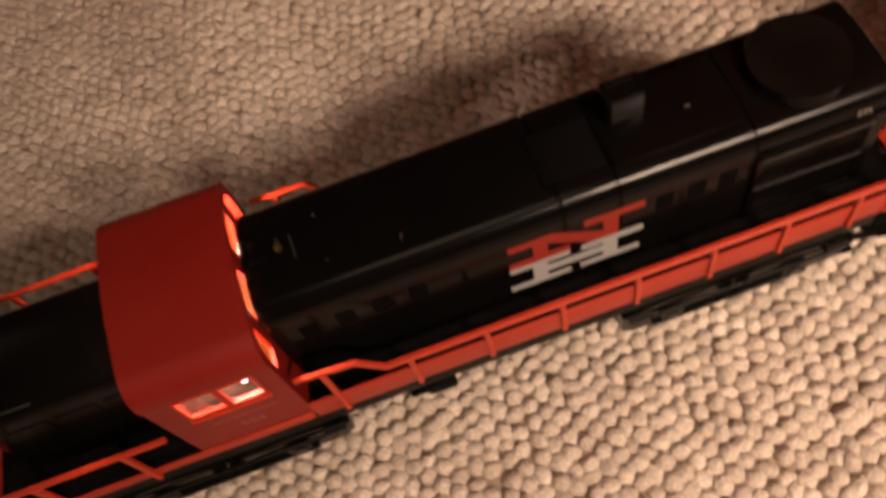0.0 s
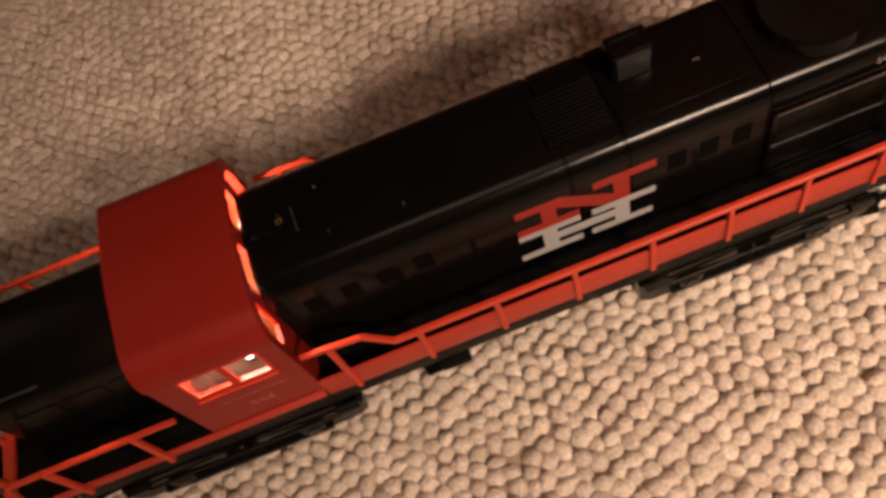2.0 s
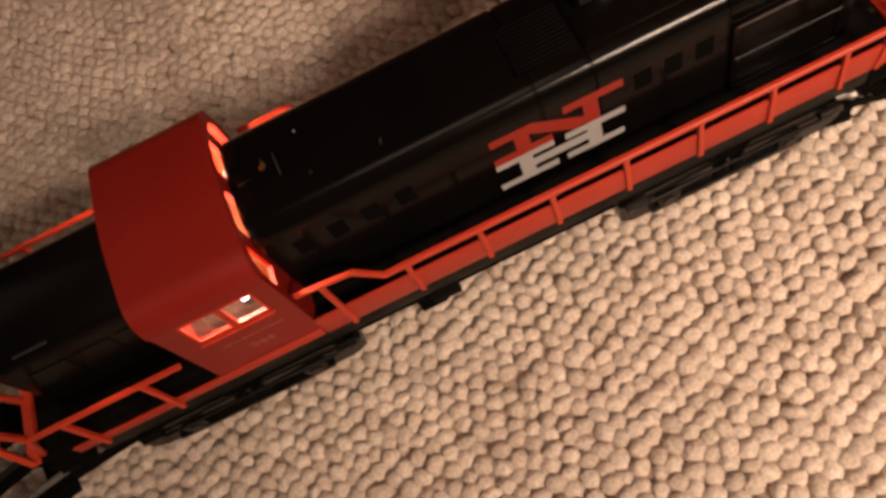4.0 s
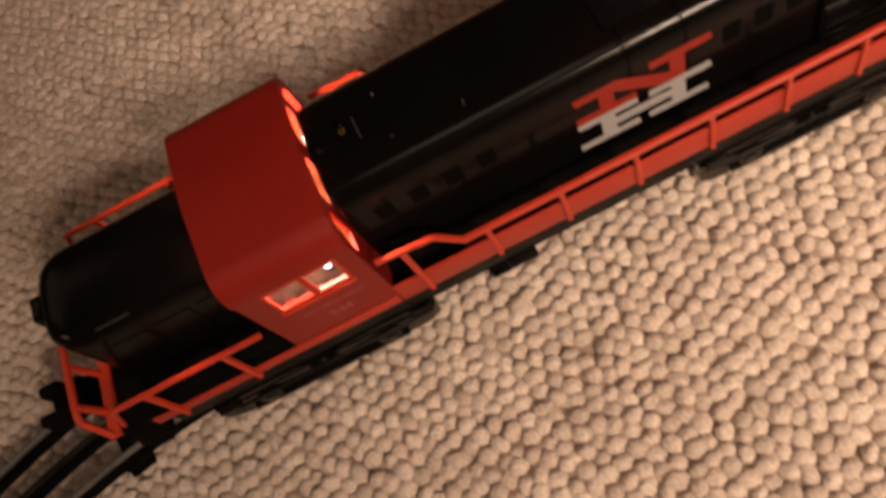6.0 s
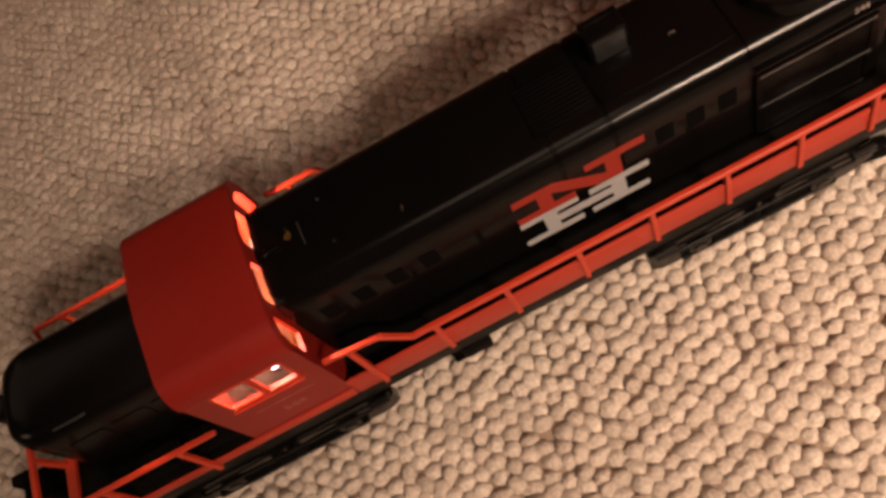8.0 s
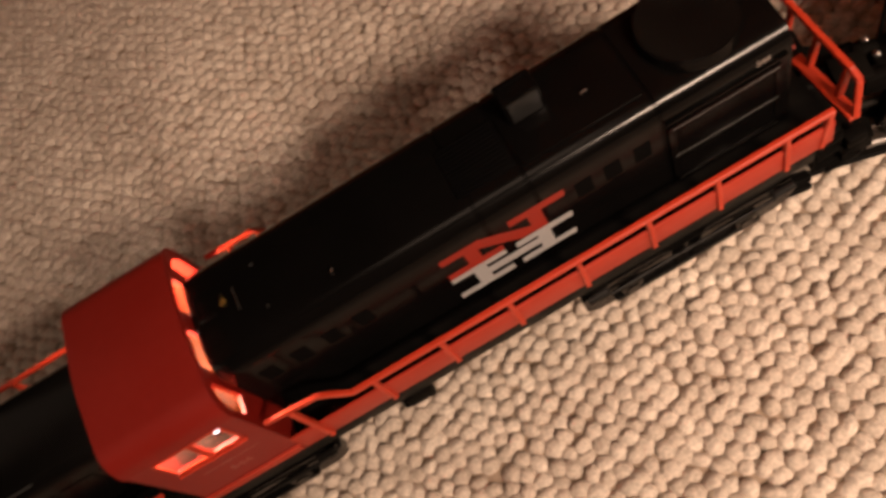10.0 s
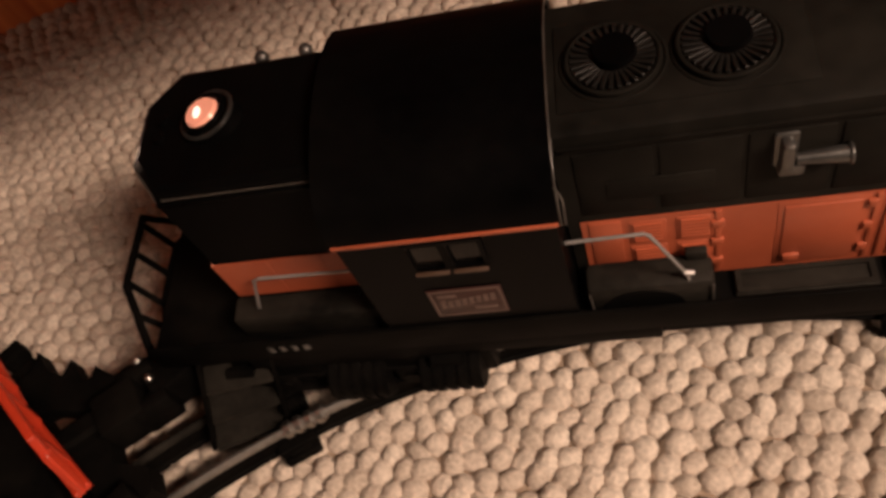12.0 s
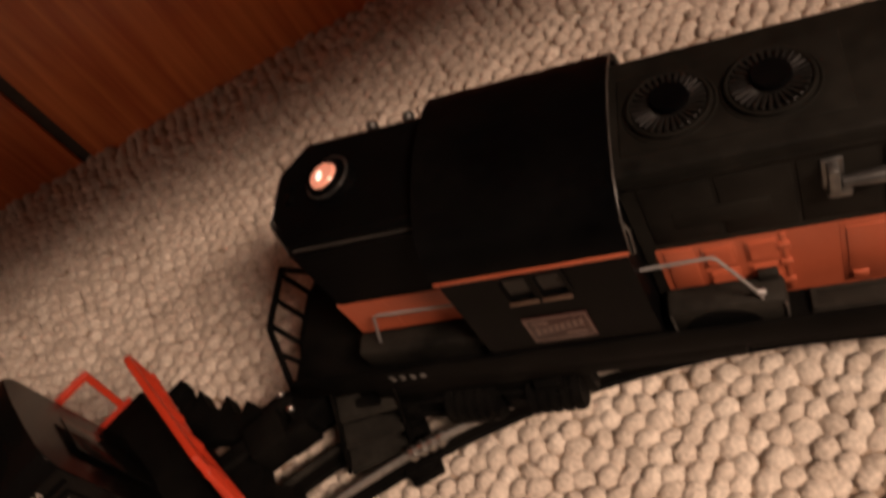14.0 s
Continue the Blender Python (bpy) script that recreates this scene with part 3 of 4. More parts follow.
part("mesh_wire", bm, TRUCKBLACK, fan)
# exhaust stack, set slightly askew
stack = part("smoke_outlet", box(115.6, 128.0, 0.8, 8.6, HT - 1, HT + 10.8, 0.5), BLACK, nh, "square black exhaust outlet")
part("lip", plate([rounded(115.9, 127.7, 1.1, 8.3, 0.4), rounded(117.4, 126.2, 2.4, 7.0, 0.4)], 0.7, lambda a, b, c: (a, b, HT + 10.6 + c)), BLACK, stack)
part("outlet_face", box(117.0, 126.8, 0.45, 0.9, HT + 0.6, HT + 10.0, 0.1), STACKTOP, stack, "dull grey plate")
part("roof_panel", box(112.6, 152.4, -12.8, 12.8, HT - 0.9, HT + 0.25, 0.2), BLACK, nh)
# small cast details on the roof
part("lifting_eye", tube([(138.2, -2.4, HT), (138.2, -2.4, HT + 1.2), (139.8, -2.4, HT + 1.2), (139.8, -2.4, HT)], 0.35), STEEL, nh, "tiny bright lifting eye")
part("lifting_eye", tube([(47.6, -11, HT - 0.4), (47.6, -11, HT + 0.8), (48.0, -9.8, HT + 0.8), (48.0, -9.8, HT - 0.4)], 0.3), STEEL, nh)
bell = part("brass_bell", disc(12.6, 1.6, HT + 1.0, 0.95, 1.6, n=20, r2=0.4), BRASS, nh, "tiny polished brass bell")
part("clapper_ring", ring(12.3, 0.1, HT + 0.5, 0.8, 0.3, n=16), BRASS, bell)
part("yoke", tube([(12.6, -1.0, HT - 0.2), (12.6, -1.0, HT + 1.4), (12.6, 1.6, HT + 2.1), (12.6, 3.0, HT + 1.4), (12.6, 3.0, HT - 0.2)], 0.22), HOODMAT, bell)
part("grab_iron", tube([(16.5, 3.2, HT - 0.2), (16.5, 3.2, HT + 0.5), (16.8, -5.0, HT + 0.5), (16.8, -5.0, HT - 0.2)], 0.2), GREYPAINT, nh)
for x, y in ((24.9, 7.1), (25.2, -8.9)):
    part("rivet", disc(x, y, HT + 0.1, 0.5, 0.8, n=10, r2=0.3), STEEL, nh)
part("horn_bracket", box(3.2, 9.0, -2.4, -0.8, HT - 0.6, HT + 1.2, 0.4), BLACK, nh)

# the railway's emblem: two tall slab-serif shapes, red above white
LOGO_RED = [(99.8, 119.4, 85.0, 88.7), (75.6, 89.0, 85.0, 88.7), (83.2, 88.0, 74.1, 85.0), (106.0, 111.0, 74.1, 85.0), (75.2, 83.2, 74.1, 77.7), (88.0, 95.0, 74.1, 77.7)]
LOGO_WHITE = [(82.5, 87.3, 61.6, 71.0), (106.0, 110.8, 61.6, 70.4), (75.0, 95.0, 71.0, 73.9), (98.8, 119.2, 70.4, 73.6), (74.5, 95.0, 58.5, 61.6), (98.2, 118.3, 58.5, 61.6), (87.3, 106.0, 64.6, 68.6)]
for s in (-1, 1):
    emblem = part("emblem", plate([[(86.0, 88.7), (89.6, 88.7), (106.0, 78.6), (106.0, 74.4), (102.0, 74.4), (88.0, 83.6), (86.0, 85.0)]], 0.09, lambda a, b, c, s=s: (a, s * (HW + 0.02 + c), b)), REDDECAL, nh, "red and white slab-serif railway emblem")
    y0, y1 = min(s * HW, s * (HW + 0.16)), max(s * HW, s * (HW + 0.16))
    for q in LOGO_RED:
        part("red_stroke", box(q[0], q[1], y0, y1, q[2], q[3]), REDDECAL, emblem)
    for q in LOGO_WHITE:
        part("white_stroke", box(q[0], q[1], y0, y1, q[2], q[3]), WHITE, emblem)
lettering("544", 3.1, PALEINK, nh, at(187.2, -HW - 0.25, 92.2, 0, 0, 77), "road_number", "small pale road number")

# short hood
def nose_block(profile, rows, cy):
    """A hood drawn along x; each row gives x, how far the flanks draw in there and how far the top sinks."""
    own = bmesh.new()
    w = max(abs(y - cy) for y, z in profile)
    top = max(z for y, z in profile)
    base = min(z for y, z in profile)
    loops = [[own.verts.new((x, cy + (y - cy) * (1 - d / w), base + (z - base) * (1 - sink / (top - base)))) for y, z in profile] for x, d, sink in rows]
    n = len(profile)
    for a, b in zip(loops, loops[1:]):
        for i in range(n):
            own.faces.new((a[i], a[(i + 1) % n], b[(i + 1) % n], b[i]))
    own.faces.new(loops[0])
    own.faces.new(loops[-1])
    return own


SY = 1.2
short = part("short_hood", nose_block([(y + SY, z) for y, z in hood_profile(18.6, 49, 94.8, 6.5)], [(-101.5, 7.5, 4.5), (-100.6, 6.0, 2.6), (-98.6, 4.0, 1.0), (-95.6, 1.6, 0.3), (-92.0, 0.3, 0.0), (-89.0, 0.0, 0.0), (-38.0, 0.0, 0.0)], SY), BLACK, nh)
part("headlamp", box(-105.6, -99, -1.5, 7.5, 83, 91, 1.0), BLACK, short)
for x in (-80, -64.5, -49):
    for s in (-1, 1):
        part("door", plate([rounded(x - 6.5, x + 6.5, 52, 82, 0.6)], 0.35, lambda a, b, c, s=s: (a, SY + s * (18.6 + c), b)), BLACK, short)
part("scuff", box(-84, -72, -15.9, -15.1, 92.3, 92.55), STACKTOP, short)
for x in (-102.0, 197.8):
    part("end_door", box(min(x, x + 0.6), max(x, x + 0.6), -7, 7, 52, 84, 0.25), BLACK, nh)

# deck, sills and pilots
part("deck", box(-111, 209, -31.0, 31.0, 44.5, 49.4, 0.6), MATT, nh)
for s in (-1, 1):
    part("side_sill", box(-97, -0.6, min(s * 31.6, s * 32.6), max(s * 31.6, s * 32.6), 45.0, 49.8, 0.3), REDSILL, nh)
    for x in (-84, -62):
        tool = part("tool_box", box(x, x + 19, min(s * 19, s * 29), max(s * 19, s * 29), 49, 54, 0.6), MATT, nh)
        for k in range(5):
            part("rib", box(x + 2 + k * 3.2, x + 3.4 + k * 3.2, min(s * 20, s * 28), max(s * 20, s * 28), 53.8, 54.5, 0.2), MATT, tool)
    part("side_sill", box(0, 205, min(s * 31.6, s * 32.6), max(s * 31.6, s * 32.6), 45.0, 57.8 if s < 0 else 50.0, 0.3), REDSILL, nh)
    part("under_sill", box(-92, 199, min(s * 27, s * 32.4), max(s * 27, s * 32.4), 37.0, 44.7, 0.5), DUSTY, nh)
part("frame", box(-106, 204, -12, 12, 36, 45, 1), MATT, nh)
part("pilot", box(205, 209.5, -31, 31, 22, 45, 1), MATT, nh)
part("pilot", box(-112, -107, -31, 31, 22, 45, 1), MATT, nh)
part("fuel_tank", box(28, 66, -26, 26, 26, 40, 3), MATT, nh)
for s in (-1, 1):
    part("air_tank", tube([(24, s * 22, 34), (70, s * 22, 34)], 4.6, n=16), MATT, nh)
    part("tank_cap", box(36, 47, min(s * 27, s * 33.4), max(s * 27, s * 33.4), 28, 37, 1.2), MATT, nh)
    for x, way in ((200, 1), (-102, -1)):
        steps(nh, x, s * 31.5, 27, 46, way)
truck(nh, 149, 33.2, 76, TRUCKBLACK)
truck(nh, -38, 33.2, 82, TRUCKBLACK)
coupler(nh, 206, 33, 1, -2, -14)
coupler(nh, -111, 33, -1, 0, 0)
# notched black plates standing out from the pilot beside the coupler
part("pilot_plate", plate([[(209, 12), (213, 10), (219, 2), (230, -6), (236.5, -4), (237.5, 2), (231.5, 3.5), (229.5, 10.5), (226, 8.5), (224, 10), (225.5, 18.5), (221, 16.5), (218.8, 21), (219.6, 29.5), (215.2, 25.5), (209, 26)]], 6.5, lambda a, b, c: (a, b, 26 + c)), MATT, nh)
part("pilot_plate", plate([[(209, -34), (221.5, -33), (224, -27), (218, -18), (222, -9), (209, -6)]], 7.5, lambda a, b, c: (a, b, 25 + c)), MATT, nh)
for s in (-1, 1):
    part("corner_step", box(203.5, 216.5, min(s * 27.5, s * 34.5), max(s * 27.5, s * 34.5), 26, 28.2, 0.4), MATT, nh)
    part("corner_step", box(211, 218.5, min(s * 28.5, s * 33.6), max(s * 28.5, s * 33.6), 33, 38.5, 0.8), MATT, nh)

# handrails
for s in (-1, 1):
    y = -32.3 if s < 0 else 35.6
    side = part("handrail", bar((28, y, 66), (203, y, 65.6), 2.0, 2.4), REDRAIL, nh)
    bm = bar((203, y, 66.6), (200.6, y, 45.5), 2.2, 2.2)
    part("end_post", bm, REDRAIL, side)
    bm = bar((2, y * 0.985, 78.6), (21.5, y, 77.2), 1.7, 1.7)
    bar((21.2, y, 77.3), (28.6, y, 66), 1.9, 1.9, bm)
    part("raised_rail", bm, REDRAIL, side)
    for k, x in enumerate((10.6, 36.2, 61.6, 87.1, 112.6, 138.2, 163.0, 187.5)):
        z = 78 if k == 0 else 66
        bm = bar((x, y, z), (x, y + s * 0.5, 44.6), 1.9, 2.1)
        part("post", bm, REDRAIL, side)
    zr = 71.3 if s < 0 else 75.0
    front = part("handrail", bar((-42, y, zr), (-98, y, zr - 0.7), 1.8, 1.8), REDRAIL, nh)
    for x in (-57, -86.3):
        part("post", bar((x, y, zr + 0.5), (x, y + s * 0.5, 43.5), 1.9, 2.1), REDRAIL, front)
    part("brace", bar((-98, y, zr - 0.7), (-106, s * 30, 52), 1.7, 1.7), REDRAIL, front)
for x, w in ((212.6, 1), (-110.5, -1)):
    t = x + w * 3.4
    endrail = part("end_rail", bar((t, -24, 66), (t, 24, 66), 2.2, 2.4), REDRAIL, nh)
    for s in (-1, 1):
        bm = bar((t, s * 23.6, 66), (t, s * 27.8, 64.6), 2.2, 2.4)
        bar((t, s * 27.6, 65.0), (x + w * 1.0, s * 31.3, 50.2), 2.2, 2.6, bm)
        part("corner_post", bm, REDRAIL, endrail)
        part("lower_bar", bar((x - w * 0.4, s * 1.5, 50), (x + w * 0.9, s * 31.6, 50), 4.4, 2.2), REDRAIL, endrail)
        for y in (7.0, 22.4):
            part("post", bar((t, s * y, 66), (x + w * 1.4, s * y * 0.98, 50.5), 2.0, 2.6), REDRAIL, endrail)
    part("chain_gate", box(x - 1.2, x + 1.2, -1.6, 1.6, 44, 50, 0.3), MATT, endrail)

# cab, hollow, lit from inside
cab = empty("cab", pose(0, 0, 0), "", "")
cab.parent = nh
tagged(cab, "glossy red cab with lit windows")


def roof_line(k):
    """The roof's outline from one eave to the other, drawn in by k."""
    right = [(32.0 - k, 94.0), (31.6 - k, 97.5 - k * 0.4), *[(22.5 + (9 - k) * math.cos(radians(a)), 96.5 + (9 - k) * math.sin(radians(a))) for a in (20, 36, 52, 68, 84)], (14, 106.6 - k), (6, 107.6 - k)]
    return right + [(-y, z) for y, z in reversed(right)]


part("roof", prism(roof_line(0) + list(reversed(roof_line(1.3))), -39.6, -0.2), RED, cab)
inner = roof_line(1.4)
wall = [(-30.2, 50), (30.2, 50)] + [p for p in inner]
w_out = [(21.2, 84), (28.6, 84), (28.8, 93.5), (26.4, 99.5), (21.8, 101.6)]
w_in = [(3.6, 92), (16.4, 92), (16.6, 103.6), (14.5, 104.4), (5.5, 105.3), (3.6, 104.6)]
holes = []
for q in (w_out, w_in):
    holes += [q, [(-y, z) for y, z in reversed(q)]]
for x in (-1.4, -39.0):
    end = part("end_wall", plate([wall, *holes], 1.4, lambda a, b, c, x=x: (x + c, a, b)), RED, cab)
    for q in holes:
        part("pane", plate([q], 0.3, lambda a, b, c, x=x: (x + 0.6 + c, a, b)), PANE_END, end, "cloudy lit plastic pane")
for s in (-1, 1):
    pane_l, pane_r = rounded(-30.2, -18.6, 78.6, 92.6, 0.8), rounded(-17.0, -6.4, 78.6, 92.6, 0.8)
    part("side_wall", plate([[(-39, 49.6), (0, 49.6), (0, 95.5), (-39, 95.5)], pane_l, pane_r], 1.4, lambda a, b, c, s=s: (a, s * (30.4 + c), b)), RED, cab)
    for x0, x1 in ((-30.8, -18.0), (-17.6, -5.8)):
        win = part("window", plate([rounded(x0, x1, 78.0, 93.2, 0.9), rounded(x0 + 1.0, x1 - 1.0, 79.2, 92.2, 0.6)], 0.5, lambda a, b, c, s=s: (a, s * (31.6 + c), b)), REDRAIL, cab)
        part("pane", box(x0 + 0.6, x1 - 0.6, s * 31.0 - 0.15, s * 31.0 + 0.15, 78.6, 92.8), PANE_SIDE, win, "cloudy lit plastic pane")
        part("sill", box(x0 - 0.4, x1 + 0.4, min(s * 31.8, s * 33.2), max(s * 31.8, s * 33.0), 76.6, 77.4, 0.2), REDRAIL, win)
    bm = box(-38, -1, min(s * 29.8, s * 31.2), max(s * 29.8, s * 31.2), 49, 51.5, 0.3)
    part("wall_foot", bm, RED, cab)
    for k, (x0, x1) in enumerate(((-28, -22.5), (-21.5, -15), (-14, -6.5))):
        part("lettering_bar", box(x0, x1, min(s * 31.8, s * 31.9), max(s * 31.8, s * 31.9), 67.6, 68.4), FAINTINK, cab)
    lettering("544", 5.6, FAINTINK, cab, at(-17.5, s * 31.85, 58.8, 0 if s < 0 else 180, 0, 90), "road_number", "pale road number")
part("cab_floor", box(-38.5, -0.5, -30, 30, 49.5, 51), RED, cab)
part("motor_cover", box(-33, -6, -20, 20, 51, 74, 3), MATT, cab)
for y in (-15.0, 15.0):
    own = bmesh.new()
    bmesh.ops.create_uvsphere(own, u_segments=16, v_segments=10, radius=1.5)
    bmesh.ops.scale(own, vec=(1, 1, 1.4), verts=own.verts)
    bmesh.ops.translate(own, vec=(-15, y, 97.0), verts=own.verts)
    bulb = part("bulb", own, BULB, cab, "small glowing bulb")
    bulb.visible_shadow = False
    part("bulb_socket", disc(-15, y, 101.2, 2.2, 4.4, n=16), STEEL, cab)
    glow = bpy.data.lights.new("cab_bulb", "POINT")
    glow.energy, glow.color, glow.shadow_soft_size = 0.30, (1.0, 0.74, 0.56), 0.0018
    new("cab_bulb", glow).location = (-0.015, y * MM, 0.097)
    own = bmesh.new()
    bmesh.ops.create_uvsphere(own, u_segments=12, v_segments=8, radius=0.9)
    bmesh.ops.scale(own, vec=(1.5, 1, 0.8), verts=own.verts)
    bmesh.ops.translate(own, vec=(-9.6, y / 15.0 * 29.6, 87.6), verts=own.verts)
    part("light_guide", own, GUIDE, cab, "bluish white light guide tip")

# ---- black and orange locomotive ----
GPX = math.degrees(math.atan2(-0.728, 0.686))
V0 = 0.1946
gp = empty("diesel_locomotive", pose(0.728 * V0, 0.686 * V0, 0, 0, 0, GPX), "black and orange model diesel locomotive with lit headlamp on the curve", "model locomotive")


def slab(low, high, z0, z1, z2, bm=None):
    """An upright block over the outline low, its top edge drawn in to the outline high between z1 and z2."""
    own = bmesh.new()
    n = len(low)
    mid = [tuple(Vector(a).lerp(Vector(b), 0.35)) for a, b in zip(low, high)]
    rings = [[own.verts.new((x, y, z)) for x, y in line] for line, z in ((low, z0), (low, z1), (mid, z1 + 0.75 * (z2 - z1)), (high, z2))]
    for a, b in zip(rings, rings[1:]):
        for i in range(n):
            own.faces.new((a[i], a[(i + 1) % n], b[(i + 1) % n], b[i]))
    own.faces.new(rings[0])
    own.faces.new(rings[-1])
    return join(bm, own)


GW = 17.0
nose = [(243, -GW), (206.5, -GW), (199.5, -8), (199.5, 8), (206.5, GW), (243, GW)]
nose_top = [(243, -GW + 2.4), (207.6, -GW + 2.4), (201.6, -7), (201.6, 7), (207.6, GW - 2.4), (243, GW - 2.4)]
short = part("short_hood", slab(nose, nose_top, 47, 97.2, 100.6), HOODMAT, gp)
part("orange_band", box(205.6, 242, -GW - 0.22, -GW + 0.4, 57.4, 72.4), ORANGE, short, "orange painted band")
part("orange_band", box(205.6, 242, GW - 0.4, GW + 0.22, 57.4, 72.4), ORANGE, short)
for x in (218.5, 231.5):
    part("seam", box(x, x + 0.5, -GW - 0.34, -GW, 58, 72), ORANGE, short)
part("step_ledge", box(204, 242, -GW - 6.5, -GW + 0.5, 47, 56.4, 1.2), DUSTY, gp)
part("roof_strip", box(206.5, 241.5, -GW - 0.5, -GW + 1.0, 96.6, 97.6, 0.2), HOODMAT, short)
# headlamp in its ring
tilt = Matrix.Rotation(radians(-10), 4, "Y")
lamp = part("headlamp", disc(217.6, 0.8, 100.8, 6.6, 3.6, n=40, r2=6.0, m=tilt), HOODMAT, short, "round headlamp with glowing lens")
part("ring", ring(217.0, 0.8, 102.4, 6.0, 0.5, m=tilt), STACKTOP, lamp)
part("ring", ring(216.6, 0.8, 103.2, 4.5, 0.6, m=tilt), HOODMAT, lamp)
part("lens", disc(216.2, 0.8, 103.4, 4.0, 1.0, n=32, r2=3.4, m=tilt), LENS, lamp, "glowing orange-pink lens")
own = bmesh.new()
bmesh.ops.create_uvsphere(own, u_segments=12, v_segments=8, radius=1.0)
bmesh.ops.scale(own, vec=(0.8, 1.5, 0.5), verts=own.verts)
bmesh.ops.translate(own, vec=(215.6, 0.4, 104.1), verts=own.verts)
part("filament", own, LENSCORE, lamp)
beam = bpy.data.lights.new("headlamp_beam", "POINT")
beam.energy, beam.color, beam.shadow_soft_size = 0.014, (1.0, 0.62, 0.42), 0.003
new("headlamp_beam", beam).matrix_world = gp.matrix_world @ at(191.0, 0.8, 97.0)
for y in (-2.2, 2.4):
    part("class_lamp", disc(205.6, y, 100.4, 1.5, 2.0, n=16, m=tilt), HOODMAT, short)
part("number_board", box(197.6, 200, -6, 6, 86, 94, 0.4), HOODMAT, short)

long_hood = part("long_hood", slab([(500, -GW), (287, -GW), (287, GW), (500, GW)], [(499, -GW + 2.2), (287, -GW + 2.2), (287, GW - 2.2), (499, GW - 2.2)], 47, 98.6, 101.6), DUSTYHAZE, gp)
for s in (-1, 1):
    def flank(x0, x1, z0, z1, t, r=0.0, s=s):
        a, b = s * (GW - 0.3), s * (GW + t)
        return box(x0, x1, min(a, b), max(a, b), z0, z1, r)
    lower = part("orange_band", flank(289.6, 486, 47.6, 73.2, 0.2), ORANGE, long_hood, "orange painted flank")
    # panelled doors with hinges and latches
    for x0, x1 in ((291.2, 297.6),):
        part("plain_panel", flank(x0, x1, 49.5, 72.6, 0.5, 0.15), ORANGE, lower)
    for x0 in (299.2, 308.6):
        for z0, z1 in ((63.6, 71.6), (51.4, 61.8)):
            frame_ob = part("louvre_panel", flank(x0, x0 + 7.4, z0, z1, 0.4, 0.12), ORANGE, lower)
            for k in range(int((z1 - z0) / 1.25)):
                part("louvre", flank(x0 + 0.9, x0 + 6.6, z0 + 0.7 + k * 1.2, z0 + 1.3 + k * 1.2, 0.85), ORANGE, frame_ob)
    part("post_strip", flank(316.2, 317.4, 48.8, 72.8, 0.6, 0.12), ORANGE, lower)
    for z in (52, 60, 67):
        part("hinge", flank(315.4, 318.0, z, z + 2.4, 0.95, 0.2), ORANGE, lower)
    for k in range(7):
        x0 = 328.2 + k * 22.4
        door = part("door", flank(x0, x0 + 16.8, 48.6, 72.6, 0.32, 0.1), ORANGE, lower)
        part("door_panel", flank(x0 + 1.2, x0 + 15.6, 50.0, 71.2, 0.62, 0.25), ORANGE, door)
        part("latch", flank(x0 + 1.8, x0 + 5.0, 51.0, 53.4, 1.3, 0.25), ORANGE, door)
        for z in (52, 60.5, 68.5):
            part("hinge", flank(x0 + 16.4, x0 + 18.2, z, z + 2.6, 0.95, 0.2), ORANGE, door)
        for d in (17.8, 20.2):
            part("post_strip", flank(x0 + d, x0 + d + 1.0, 48.8, 72.8, 0.55, 0.12), ORANGE, lower)
    for k in range(12):
        x0 = 290.6 + k * 15.6
        part("upper_panel", flank(x0, x0 + 14.4, 76, 96, 0.3, 0.15), DUSTYHAZE, long_hood)
    part("roof_strip", flank(288, 499, 97.6, 98.6, 0.6, 0.2), DUSTYHAZE, long_hood)
part("number_plate_strip", box(296, 316, -GW - 0.6, -GW, 81, 87, 0.2), DUSTYHAZE, long_hood)

FY = -0.9
for x in (310, 390):
    part("fan_base", box(x - 21, x + 24, FY - 10.8, FY + 10.8, 101.2, 101.9, 0.2), DUSTYHAZE, long_hood)
for k, x in enumerate((299.8, 319.9, 380, 400)):
    fan = part("roof_fan", disc(x, FY, 101.9, 8.9, 1.4, n=48, r2=8.5), DUSTYHAZE, long_hood, "round bladed cooling fan")
    part("rim", ring(x, FY, 102.7, 8.5, 0.5, n=48), DUSTYHAZE, fan)
    part("outer_ring", ring(x, FY, 101.9, 9.6, 0.35, n=48), DUSTYHAZE, fan)
    part("hub", disc(x + 0.4, FY + 0.8, 103.4, 4.4, 2.0, n=24, r2=3.9), HOODMAT, fan)
    for j in range(30):
        a = math.tau * j / 30
        bm = bar((x + 3.5 * math.cos(a), FY + 3.5 * math.sin(a), 102.9), (x + 7.8 * math.cos(a), FY + 7.8 * math.sin(a), 103.2), 0.75, 0.7)
        part("blade", bm, GPBLADE, fan)
    own = bmesh.new()
    bmesh.ops.create_uvsphere(own, u_segments=10, v_segments=6, radius=0.55)
    bmesh.ops.translate(own, vec=(x + 3.2, FY + 0.6, 103.5), verts=own.verts)
    part("rivet", own, GREYPAINT, fan)

